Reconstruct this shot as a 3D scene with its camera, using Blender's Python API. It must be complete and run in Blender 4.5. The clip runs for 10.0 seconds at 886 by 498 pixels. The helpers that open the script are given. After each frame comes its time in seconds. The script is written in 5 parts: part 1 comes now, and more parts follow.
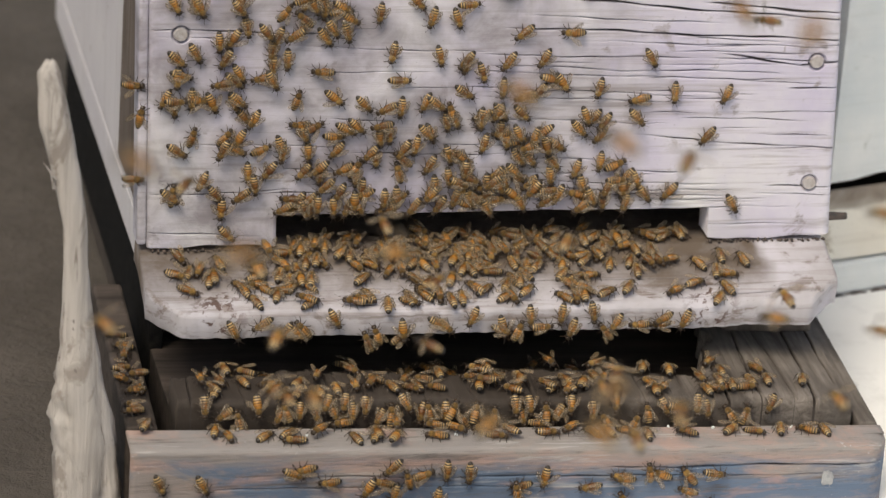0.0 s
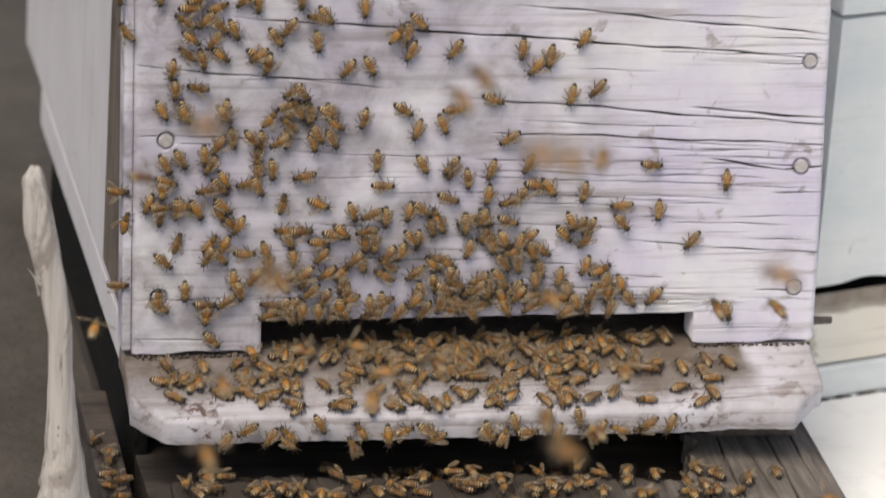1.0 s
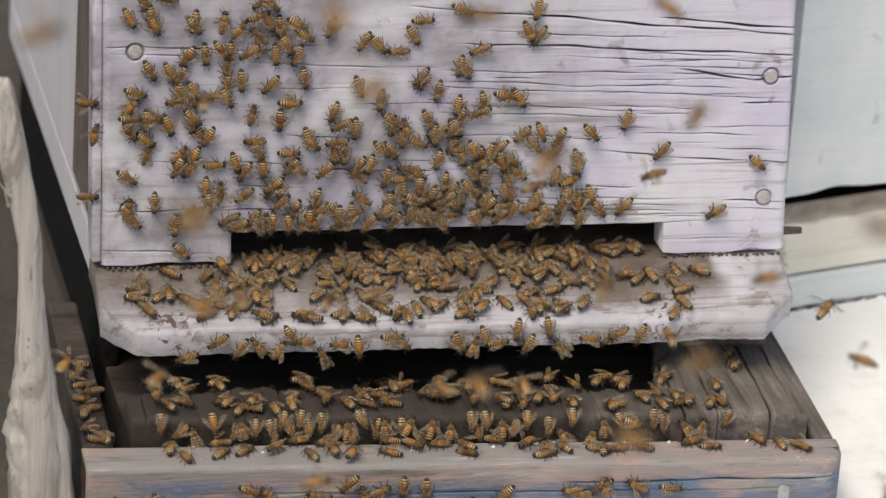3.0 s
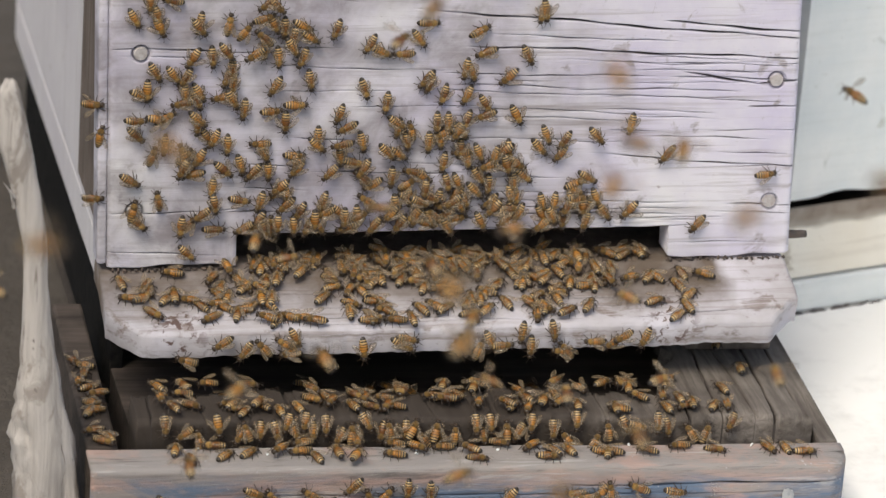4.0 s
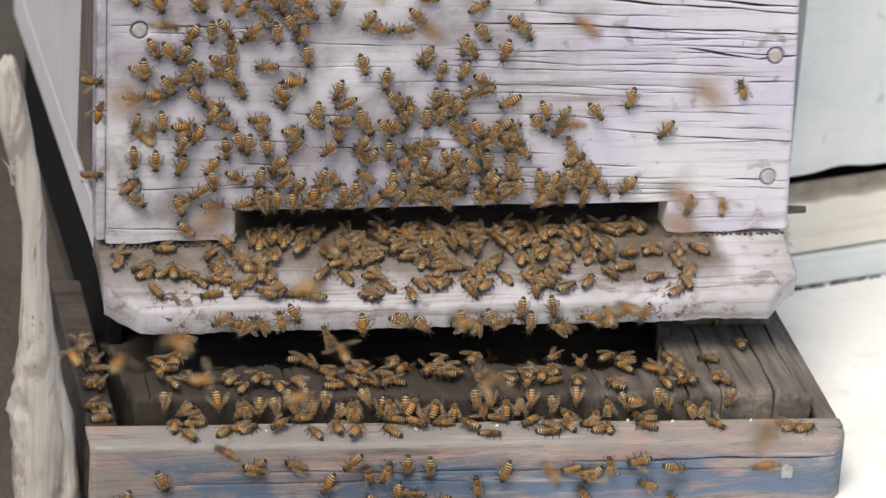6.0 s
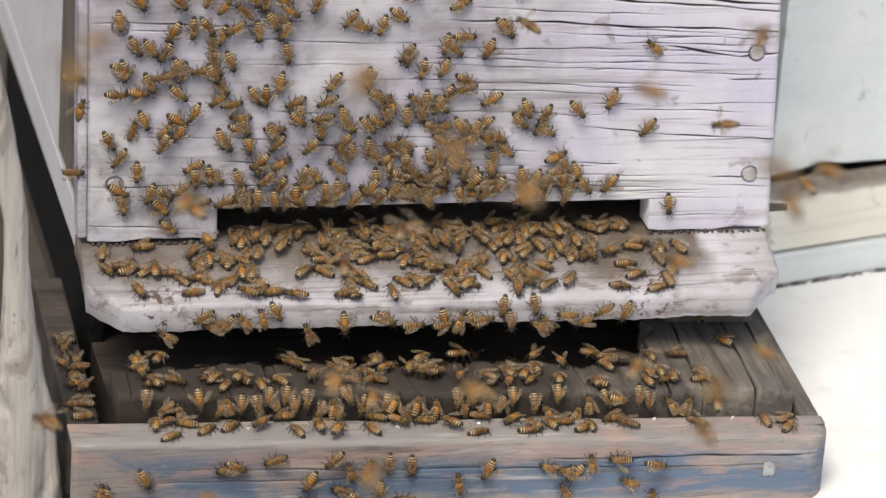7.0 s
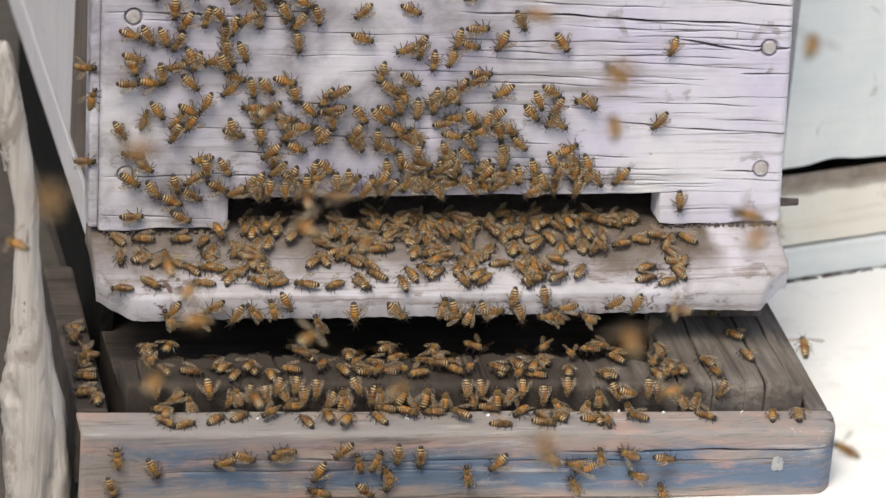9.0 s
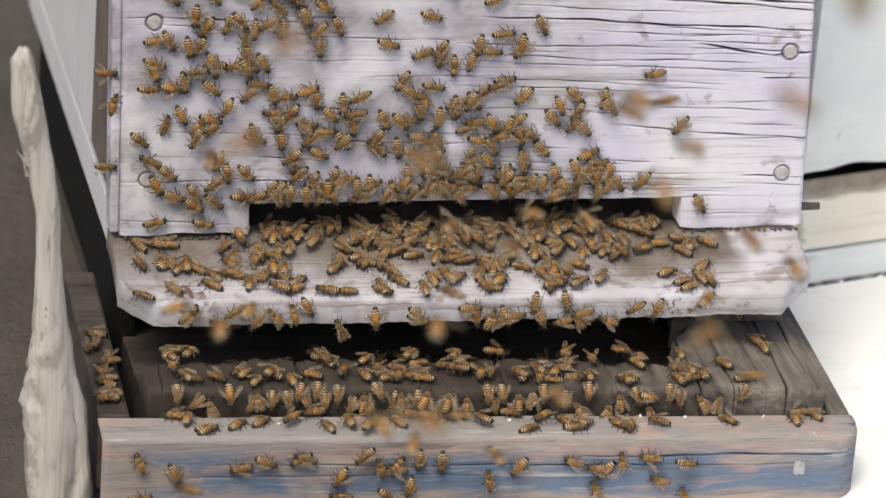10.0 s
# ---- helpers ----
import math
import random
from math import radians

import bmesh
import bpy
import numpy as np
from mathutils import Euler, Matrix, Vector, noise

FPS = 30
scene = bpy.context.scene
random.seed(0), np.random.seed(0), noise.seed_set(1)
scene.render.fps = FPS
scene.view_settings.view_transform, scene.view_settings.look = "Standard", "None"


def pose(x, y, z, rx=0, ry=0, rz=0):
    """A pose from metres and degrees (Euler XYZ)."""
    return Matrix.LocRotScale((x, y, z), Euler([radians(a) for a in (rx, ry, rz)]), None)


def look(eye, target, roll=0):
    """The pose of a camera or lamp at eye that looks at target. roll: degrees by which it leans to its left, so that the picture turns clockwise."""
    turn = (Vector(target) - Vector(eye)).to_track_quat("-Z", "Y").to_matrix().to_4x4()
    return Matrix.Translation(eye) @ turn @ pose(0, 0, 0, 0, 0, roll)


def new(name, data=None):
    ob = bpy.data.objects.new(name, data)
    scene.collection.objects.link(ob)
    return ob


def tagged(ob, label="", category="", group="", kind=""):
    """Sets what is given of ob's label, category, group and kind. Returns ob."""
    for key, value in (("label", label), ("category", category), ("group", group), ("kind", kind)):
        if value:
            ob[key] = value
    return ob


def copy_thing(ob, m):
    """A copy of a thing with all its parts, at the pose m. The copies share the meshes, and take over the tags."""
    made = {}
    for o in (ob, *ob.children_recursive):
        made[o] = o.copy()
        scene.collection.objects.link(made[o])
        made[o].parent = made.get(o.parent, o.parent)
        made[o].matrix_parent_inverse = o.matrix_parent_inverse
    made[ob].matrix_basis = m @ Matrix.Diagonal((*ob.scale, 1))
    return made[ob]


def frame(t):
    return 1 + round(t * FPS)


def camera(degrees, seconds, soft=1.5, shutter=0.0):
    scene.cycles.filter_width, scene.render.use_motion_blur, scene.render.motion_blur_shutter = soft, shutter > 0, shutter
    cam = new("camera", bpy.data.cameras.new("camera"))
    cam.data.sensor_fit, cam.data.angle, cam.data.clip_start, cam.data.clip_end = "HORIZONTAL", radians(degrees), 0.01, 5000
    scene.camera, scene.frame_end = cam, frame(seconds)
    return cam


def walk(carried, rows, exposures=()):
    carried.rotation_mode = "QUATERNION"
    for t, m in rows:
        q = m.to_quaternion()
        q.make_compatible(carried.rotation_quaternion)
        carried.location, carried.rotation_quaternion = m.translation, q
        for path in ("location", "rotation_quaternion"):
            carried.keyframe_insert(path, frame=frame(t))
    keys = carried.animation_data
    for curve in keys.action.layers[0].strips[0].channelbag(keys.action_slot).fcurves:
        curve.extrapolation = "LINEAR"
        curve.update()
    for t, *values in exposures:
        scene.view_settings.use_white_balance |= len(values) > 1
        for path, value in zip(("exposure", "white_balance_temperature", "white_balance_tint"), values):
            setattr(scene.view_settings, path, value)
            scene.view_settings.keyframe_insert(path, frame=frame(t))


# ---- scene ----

# ---- camera ----
cam = camera(13.0, 10.0, soft=1.4, shutter=0.4)
cam.data.dof.use_dof = True
cam.data.dof.focus_distance = 2.24
cam.data.dof.aperture_fstop = 9.0
EYE = (-0.5053, -2.0519, 0.8708)


def gaze(yaw, pitch, roll):
    """A pose at the eye: yaw to the left of +y, pitch up, roll as in look()."""
    a, b = radians(yaw), radians(pitch)
    ahead = Vector((-math.sin(a) * math.cos(b), math.cos(a) * math.cos(b), math.sin(b)))
    return look(EYE, Vector(EYE) + ahead, roll)


PATH = [
    (0.0, -13.088, -22.556, 4.032),
    (0.2, -13.063, -22.414, 4.003),
    (0.4, -13.037, -22.148, 3.974),
    (0.5, -13.024, -22.057, 3.960),
    (0.7, -13.099, -21.660, 3.947),
    (1.0, -13.210, -20.994, 3.929),
    (1.2, -13.260, -20.570, 3.851),
    (1.5, -13.333, -19.991, 3.734),
    (1.6, -13.336, -19.791, 3.748),
    (1.7, -13.348, -19.685, 3.763),
    (1.8, -13.345, -19.728, 3.777),
    (1.9, -13.392, -20.013, 3.791),
    (2.0, -13.474, -20.681, 3.805),
    (2.1, -13.528, -21.085, 3.840),
    (2.2, -13.649, -21.707, 3.875),
    (2.3, -13.680, -21.995, 3.909),
    (2.5, -13.759, -22.168, 3.979),
    (2.7, -13.785, -22.293, 4.002),
    (3.8, -13.720, -22.185, 4.134),
    (4.0, -13.698, -22.240, 4.158),
    (4.5, -13.622, -22.313, 4.107),
    (5.0, -13.552, -22.496, 3.893),
    (5.5, -13.570, -22.620, 3.898),
    (6.0, -13.742, -22.592, 4.114),
    (6.2, -13.835, -22.600, 4.131),
    (7.3, -14.065, -22.603, 4.223),
    (7.5, -14.090, -22.603, 4.240),
    (8.0, -14.175, -22.664, 4.481),
    (8.5, -14.056, -22.710, 4.420),
    (9.0, -13.876, -22.739, 4.641),
    (9.5, -13.724, -22.737, 4.549),
    (10.0, -13.533, -22.692, 4.395),
]
walk(cam, [(t, gaze(*r)) for t, *r in PATH], exposures=[(0.0, 0.10, 7480, 7), (0.8, 0.19, 7220, 8), (1.5, 0.15, 7080, 9), (1.9, -0.07, 7080, 9), (2.5, -0.01, 7080, 8), (4.0, 0.19, 7080, 7), (5.5, 0.27, 7080, 7), (9.2, 0.29, 7080, 7), (10.0, 0.35, 7080, 7)])

# ---- light: bright overcast day ----
SUN_EL, SUN_AZ = 56.0, 214.0
world = bpy.data.worlds.new("sky")
scene.world = world
world.use_nodes = True
wn = world.node_tree
sky = wn.nodes.new("ShaderNodeTexSky")
sky.sky_type = "NISHITA"
sky.sun_disc = False
sky.sun_elevation, sky.sun_rotation = radians(SUN_EL), radians(SUN_AZ)
sky.dust_density, sky.air_density = 3.0, 1.0
bg = wn.nodes["Background"]
bg.inputs["Strength"].default_value = 0.13
wn.links.new(sky.outputs["Color"], bg.inputs["Color"])
sun = new("sun", bpy.data.lights.new("sun", "SUN"))
sun.data.energy, sun.data.angle = 1.9, radians(25)
sun.data.color = (1.0, 0.95, 0.88)
s_el, s_az = radians(SUN_EL), radians(SUN_AZ)
sun_dir = Vector((math.sin(s_az) * math.cos(s_el), math.cos(s_az) * math.cos(s_el), math.sin(s_el)))
sun.matrix_world = look(sun_dir * 5, (0, 0, 0))


# ---- materials ----
class Nodes:
    """A small builder of node materials."""

    def __init__(self, name):
        self.mat = bpy.data.materials.new(name)
        self.mat.use_nodes = True
        self.t = self.mat.node_tree
        self.bsdf = self.t.nodes["Principled BSDF"]
        self.coord = self.t.nodes.new("ShaderNodeTexCoord").outputs["Object"]

    def node(self, kind, **inputs):
        n = self.t.nodes.new(kind)
        for key, v in inputs.items():
            self.put(n.inputs[key.replace("_", " ")], v)
        return n

    def put(self, socket, v):
        if isinstance(v, bpy.types.NodeSocket):
            self.t.links.new(v, socket)
        else:
            socket.default_value = v

    def stretched(self, sx, sy, sz):
        m = self.t.nodes.new("ShaderNodeMapping")
        m.inputs["Scale"].default_value = (sx, sy, sz)
        self.t.links.new(self.coord, m.inputs["Vector"])
        return m.outputs["Vector"]

    def noise(self, scale, detail=4.0, vec=None, rough=0.6, warp=0.0):
        n = self.t.nodes.new("ShaderNodeTexNoise")
        n.inputs["Scale"].default_value, n.inputs["Detail"].default_value = scale, detail
        n.inputs["Roughness"].default_value, n.inputs["Distortion"].default_value = rough, warp
        self.t.links.new(vec or self.coord, n.inputs["Vector"])
        return n.outputs["Fac"]

    def ramp(self, fac, *stops):
        r = self.t.nodes.new("ShaderNodeValToRGB")
        e = r.color_ramp.elements
        while len(e) < len(stops):
            e.new(0.5)
        for el, (p, c) in zip(e, stops):
            el.position = p
            el.color = (*c, 1) if isinstance(c, tuple) else (c, c, c, 1)
        self.t.links.new(fac, r.inputs["Fac"])
        return r.outputs["Color"]

    def mix(self, fac, a, b, kind="MIX"):
        m = self.t.nodes.new("ShaderNodeMix")
        m.data_type, m.blend_type = "RGBA", kind
        for s, v in ((m.inputs[0], fac), (m.inputs[6], a), (m.inputs[7], b)):
            self.put(s, (*v, 1) if isinstance(v, tuple) else v)
        return m.outputs[2]

    def math(self, op, a, b=0.0):
        m = self.t.nodes.new("ShaderNodeMath")
        m.operation = op
        self.put(m.inputs[0], a)
        self.put(m.inputs[1], b)
        return m.outputs[0]

    def done(self, color, rough=0.7, bump=None, strength=0.3, dist=0.0005, metal=0.0, spec=0.3):
        self.put(self.bsdf.inputs["Base Color"], (*color, 1) if isinstance(color, tuple) else color)
        self.put(self.bsdf.inputs["Roughness"], rough)
        self.bsdf.inputs["Metallic"].default_value = metal
        self.bsdf.inputs["Specular IOR Level"].default_value = spec
        if bump is not None:
            b = self.node("ShaderNodeBump", Height=bump, Strength=strength, Distance=dist)
            self.t.links.new(b.outputs["Normal"], self.bsdf.inputs["Normal"])
        return self.mat


def grimy(n, col):
    """Grime that fills the cracks, by how deep they are carved."""
    a = n.t.nodes.new("ShaderNodeAttribute")
    a.attribute_name = "grime"
    return n.mix(n.ramp(a.outputs["Fac"], (0.12, 0.0), (0.6, 0.92)), col, (0.05, 0.042, 0.04))


def wall_stain(n):
    """Traffic stain of many feet, strongest above the entrance and up one side."""
    xyz = n.node("ShaderNodeSeparateXYZ", Vector=n.coord)
    x = n.math("ADD", xyz.outputs["X"], n.math("MULTIPLY", n.math("SUBTRACT", n.noise(16.0, 4), 0.5), 0.12))
    spread = n.ramp(n.math("ADD", n.math("MULTIPLY", x, 2.4), 0.5), (0.05, 0.95), (0.55, 0.90), (0.74, 0.06))
    return n.math("MULTIPLY", spread, n.ramp(n.noise(21.0, 5, n.stretched(0.8, 1, 1.25), 0.6, 0.5), (0.36, 0.06), (0.60, 1.0)))


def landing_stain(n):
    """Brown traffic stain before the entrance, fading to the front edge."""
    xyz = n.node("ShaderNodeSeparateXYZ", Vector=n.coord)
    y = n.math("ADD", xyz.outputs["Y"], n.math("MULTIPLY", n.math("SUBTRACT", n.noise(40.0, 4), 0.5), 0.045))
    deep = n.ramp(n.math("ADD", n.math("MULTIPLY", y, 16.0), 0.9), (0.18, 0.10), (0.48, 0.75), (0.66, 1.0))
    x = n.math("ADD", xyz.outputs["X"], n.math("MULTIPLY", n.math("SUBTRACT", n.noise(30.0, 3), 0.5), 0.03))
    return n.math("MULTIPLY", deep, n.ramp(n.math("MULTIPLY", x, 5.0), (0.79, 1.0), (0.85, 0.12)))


def edge_chips(n):
    """Dark propolis and bare spots along the worn front edge."""
    xyz = n.node("ShaderNodeSeparateXYZ", Vector=n.coord)
    front = n.ramp(n.math("ADD", n.math("MULTIPLY", xyz.outputs["Y"], -40.0), -1.0), (0.10, 0.0), (0.45, 1.0))
    near = [n.ramp(n.math("MULTIPLY", n.math("ABSOLUTE", n.math("SUBTRACT", xyz.outputs["X"], at)), 20.0), (0.10, 1.0), (0.40, 0.0)) for at in (-0.168, 0.124)]
    some = n.math("MAXIMUM", *near)
    spot = n.ramp(n.noise(150.0, 5, None, 0.65, 0.4), (0.54, 0.0), (0.58, 1.0))
    return n.math("MULTIPLY", n.math("MULTIPLY", front, some), spot)


def painted_wood(name, paint, paint2, bare, along=0, wear=0.62, dirt=0.5, stain=None, chips=None, stained=(0.2, 0.17, 0.155), soak=0.35):
    """Weathered paint on wood whose grain runs along one axis."""
    n = Nodes(name)
    s = [170.0, 170.0, 170.0]
    s[along] = 7.0
    grain = n.noise(1.0, 6, n.stretched(*s), 0.65, 0.4)
    fine = n.noise(1.0, 3, n.stretched(*[v * 5 for v in s]), 0.7)
    patch = n.noise(14.0, 5, None, 0.6)
    blot = n.noise(45.0, 5, None, 0.65, 0.6)
    col = n.mix(n.ramp(patch, (0.35, 0.0), (0.7, 1.0)), paint, paint2)
    col = n.mix(n.ramp(grain, (0.30, dirt), (0.48, 0.0)), col, bare)
    chip = n.math("MULTIPLY", n.ramp(blot, (wear, 0.0), (wear + 0.06, 1.0)), n.ramp(fine, (0.35, 0.2), (0.6, 0.9)))
    col = n.mix(chip, col, bare)
    speck = n.noise(420.0, 2)
    col = n.mix(n.ramp(speck, (0.24, 0.35), (0.33, 0.0)), col, tuple(c * 0.35 for c in bare))
    if chips:
        col = n.mix(chips(n), col, (0.115, 0.075, 0.07))
    if stain:
        col = n.mix(n.math("MULTIPLY", stain(n), n.ramp(blot, (0.30, soak), (0.62, 1.0))), col, stained)
    col = grimy(n, col)
    h = n.math("ADD", n.math("MULTIPLY", grain, 1.0), n.math("MULTIPLY", fine, 0.5))
    return n.done(col, 0.72, h, 0.5, 0.0006)


def tray_damp_shade(n):
    """Brown damp with the bees' shade painted in, from one end to past the middle."""
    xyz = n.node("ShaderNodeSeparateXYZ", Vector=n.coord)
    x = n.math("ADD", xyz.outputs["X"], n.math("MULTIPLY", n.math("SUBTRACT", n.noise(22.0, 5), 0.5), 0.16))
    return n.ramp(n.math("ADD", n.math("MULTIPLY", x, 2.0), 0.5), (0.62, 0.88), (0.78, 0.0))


def grey_wood(name, light, dark, along=1, scale=120.0, stain=None):
    n = Nodes(name)
    s = [scale] * 3
    s[along] = scale / 20
    grain = n.noise(1.0, 7, n.stretched(*s), 0.7, 0.5)
    big = n.noise(18.0, 5)
    col = n.mix(n.ramp(grain, (0.32, 0.0), (0.66, 1.0)), dark, light)
    col = n.mix(n.ramp(big, (0.42, 0.0), (0.66, 0.6)), col, tuple(c * 0.45 for c in dark))
    # the plank's mask darkens it for damp and for the bees' shade
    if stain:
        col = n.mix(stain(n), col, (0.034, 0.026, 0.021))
    col = grimy(n, col)
    return n.done(col, 0.8, grain, 0.6, 0.0009)


M_PAINT = painted_wood("weathered_lilac_white_paint", (0.545, 0.515, 0.655), (0.725, 0.72, 0.745), (0.25, 0.22, 0.22), 0, 0.61, 0.75, wall_stain, None, (0.27, 0.25, 0.275))
M_SIDE = painted_wood("side_white_paint", (0.60, 0.575, 0.61), (0.68, 0.66, 0.68), (0.34, 0.31, 0.29), 2, 0.64, 0.3)
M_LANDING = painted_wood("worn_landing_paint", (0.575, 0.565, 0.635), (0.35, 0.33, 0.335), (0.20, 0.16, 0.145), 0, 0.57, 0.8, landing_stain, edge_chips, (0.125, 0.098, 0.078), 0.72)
M_GREY = grey_wood("grey_cracked_wood", (0.25, 0.222, 0.20), (0.08, 0.067, 0.058), 1, 160.0, tray_damp_shade)
M_BROWN = grey_wood("bare_brown_wood", (0.22, 0.18, 0.155), (0.10, 0.078, 0.066), 2)
# wood with the shade under the hives put into its colour
M_DARKWOOD = grey_wood("dark_shaded_wood", (0.10, 0.08, 0.07), (0.03, 0.024, 0.02), 0)


def mottled_paint():
    n = Nodes("mottled_blue_and_pink_paint")
    a = n.noise(1.0, 7, n.stretched(10, 10, 42), 0.68, 0.7)
    b = n.noise(1.0, 7, n.stretched(17, 17, 70), 0.68, 0.5)
    s = n.noise(1.0, 8, n.stretched(11, 150, 190), 0.7, 0.5)
    fine = n.noise(1.0, 4, n.stretched(60, 500, 600), 0.7)
    xyz = n.node("ShaderNodeSeparateXYZ", Vector=n.coord)
    up = n.math("ADD", xyz.outputs["Z"], n.math("MULTIPLY", xyz.outputs["X"], 0.0235))
    up = n.math("ADD", up, n.math("MULTIPLY", n.math("SUBTRACT", b, 0.5), 0.022))
    # blue coat on the face, worn to pink primer along both edges
    face = n.ramp(n.math("MULTIPLY", n.math("ADD", up, 0.125), 20.0), (0.20, 0.0), (0.32, 1.0), (0.72, 1.0), (0.88, 0.15))
    blue = n.math("MULTIPLY", face, n.ramp(a, (0.39, 0.12), (0.53, 1.0)))
    col = n.mix(blue, (0.30, 0.27, 0.25), (0.115, 0.165, 0.245))
    worn = n.ramp(n.math("MULTIPLY", n.math("ADD", up, 0.125), 20.0), (0.12, 0.75), (0.30, 0.12), (0.70, 0.06), (0.80, 0.55), (0.88, 0.45), (0.95, 0.0))
    col = n.mix(n.math("MULTIPLY", worn, n.ramp(a, (0.40, 1.0), (0.57, 0.12))), col, (0.50, 0.30, 0.25))
    col = n.mix(n.ramp(b, (0.55, 0.0), (0.66, 0.55)), col, (0.44, 0.28, 0.235))
    col = n.mix(n.ramp(s, (0.57, 0.0), (0.69, 0.70)), col, (0.48, 0.475, 0.465))
    col = n.mix(n.ramp(s, (0.33, 0.85), (0.44, 0.0)), col, (0.12, 0.105, 0.10))
    col = n.mix(n.ramp(fine, (0.30, 0.55), (0.42, 0.0)), col, (0.14, 0.12, 0.115))
    col = n.mix(n.ramp(n.noise(330.0, 3), (0.70, 0.0), (0.76, 0.6)), col, (0.55, 0.55, 0.55))
    col = grimy(n, col)
    return n.done(col, 0.72, n.math("ADD", s, n.math("MULTIPLY", fine, 0.6)), 0.8, 0.0009)


M_MOTTLED = mottled_paint()


def bleached():
    n = Nodes("bleached_split_wood")
    g = n.noise(1.0, 7, n.stretched(150, 150, 7), 0.7, 0.6)
    big = n.noise(38.0, 6, n.stretched(1, 1, 0.45), 0.65, 0.9)
    col = n.mix(n.ramp(g, (0.3, 0.0), (0.6, 1.0)), (0.28, 0.255, 0.238), (0.52, 0.485, 0.46))
    col = n.mix(n.ramp(big, (0.50, 0.0), (0.56, 0.80)), col, (0.27, 0.235, 0.21))
    col = n.mix(n.ramp(n.noise(1.0, 5, n.stretched(260, 260, 16), 0.6, 0.8), (0.30, 0.85), (0.38, 0.0)), col, (0.13, 0.105, 0.09))
    col = n.mix(n.ramp(n.noise(75.0, 3, n.stretched(1, 1, 0.6)), (0.70, 0.0), (0.74, 0.9)), col, (0.06, 0.045, 0.04))
    return n.done(col, 0.8, g, 0.8, 0.001)


M_POST = bleached()


def plain_noise(name, a, b, scale, rough=0.85, bump=0.3, dist=0.002):
    n = Nodes(name)
    f = n.noise(scale, 7, None, 0.65)
    g = n.noise(scale * 9, 5, None, 0.7)
    col = n.mix(n.ramp(f, (0.35, 0.0), (0.65, 1.0)), a, b)
    col = n.mix(n.ramp(g, (0.3, 0.3), (0.5, 0.0)), col, tuple(c * 0.6 for c in a))
    return n.done(col, rough, g, bump, dist)


M_SLAB = plain_noise("pale_concrete", (0.86, 0.855, 0.84), (0.92, 0.92, 0.91), 3.0)
M_SOIL = plain_noise("dark_soil", (0.058, 0.050, 0.043), (0.094, 0.082, 0.072), 8.0, 0.95, 0.6, 0.01)
M_NWALL = painted_wood("pale_blue_white_paint", (0.64, 0.695, 0.715), (0.80, 0.815, 0.81), (0.42, 0.45, 0.41), 0, 0.635, 0.15)


def gap_dirt_shade(n):
    """Brown dirt and painted shade below a neighbouring entrance."""
    xyz = n.node("ShaderNodeSeparateXYZ", Vector=n.coord)
    z = n.math("ADD", xyz.outputs["Z"], n.math("MULTIPLY", n.math("SUBTRACT", n.noise(55.0, 5, n.stretched(0.5, 1, 1)), 0.5), 0.011))
    return n.ramp(n.math("ADD", n.math("MULTIPLY", z, 50.0), 3.5), (0.36, 0.0), (0.52, 0.75), (0.80, 1.0))


M_NBEIGE = painted_wood("beige_worn_board", (0.74, 0.70, 0.615), (0.80, 0.78, 0.72), (0.34, 0.29, 0.22), 0, 0.6, 0.25, gap_dirt_shade, None, (0.19, 0.15, 0.12), 0.8)
M_NAIL = plain_noise("painted_nail", (0.34, 0.305, 0.29), (0.52, 0.50, 0.51), 240.0, 0.5, 0.3, 0.0003)
M_CHALK = plain_noise("chalky_paint_smear", (0.27, 0.285, 0.30), (0.42, 0.43, 0.44), 260.0, 0.9, 0.4, 0.0004)
M_RUST = plain_noise("dark_rusty_steel", (0.05, 0.045, 0.045), (0.12, 0.09, 0.075), 200.0, 0.6, 0.3, 0.0003)


# near-black colour that paints the shade below the hive's side
M_SHADE_BLACK = plain_noise("shade_black", (0.008, 0.008, 0.009), (0.02, 0.019, 0.018), 180.0, 0.95)
M_SHADE_BLACK.node_tree.nodes["Principled BSDF"].inputs["Specular IOR Level"].default_value = 0.08


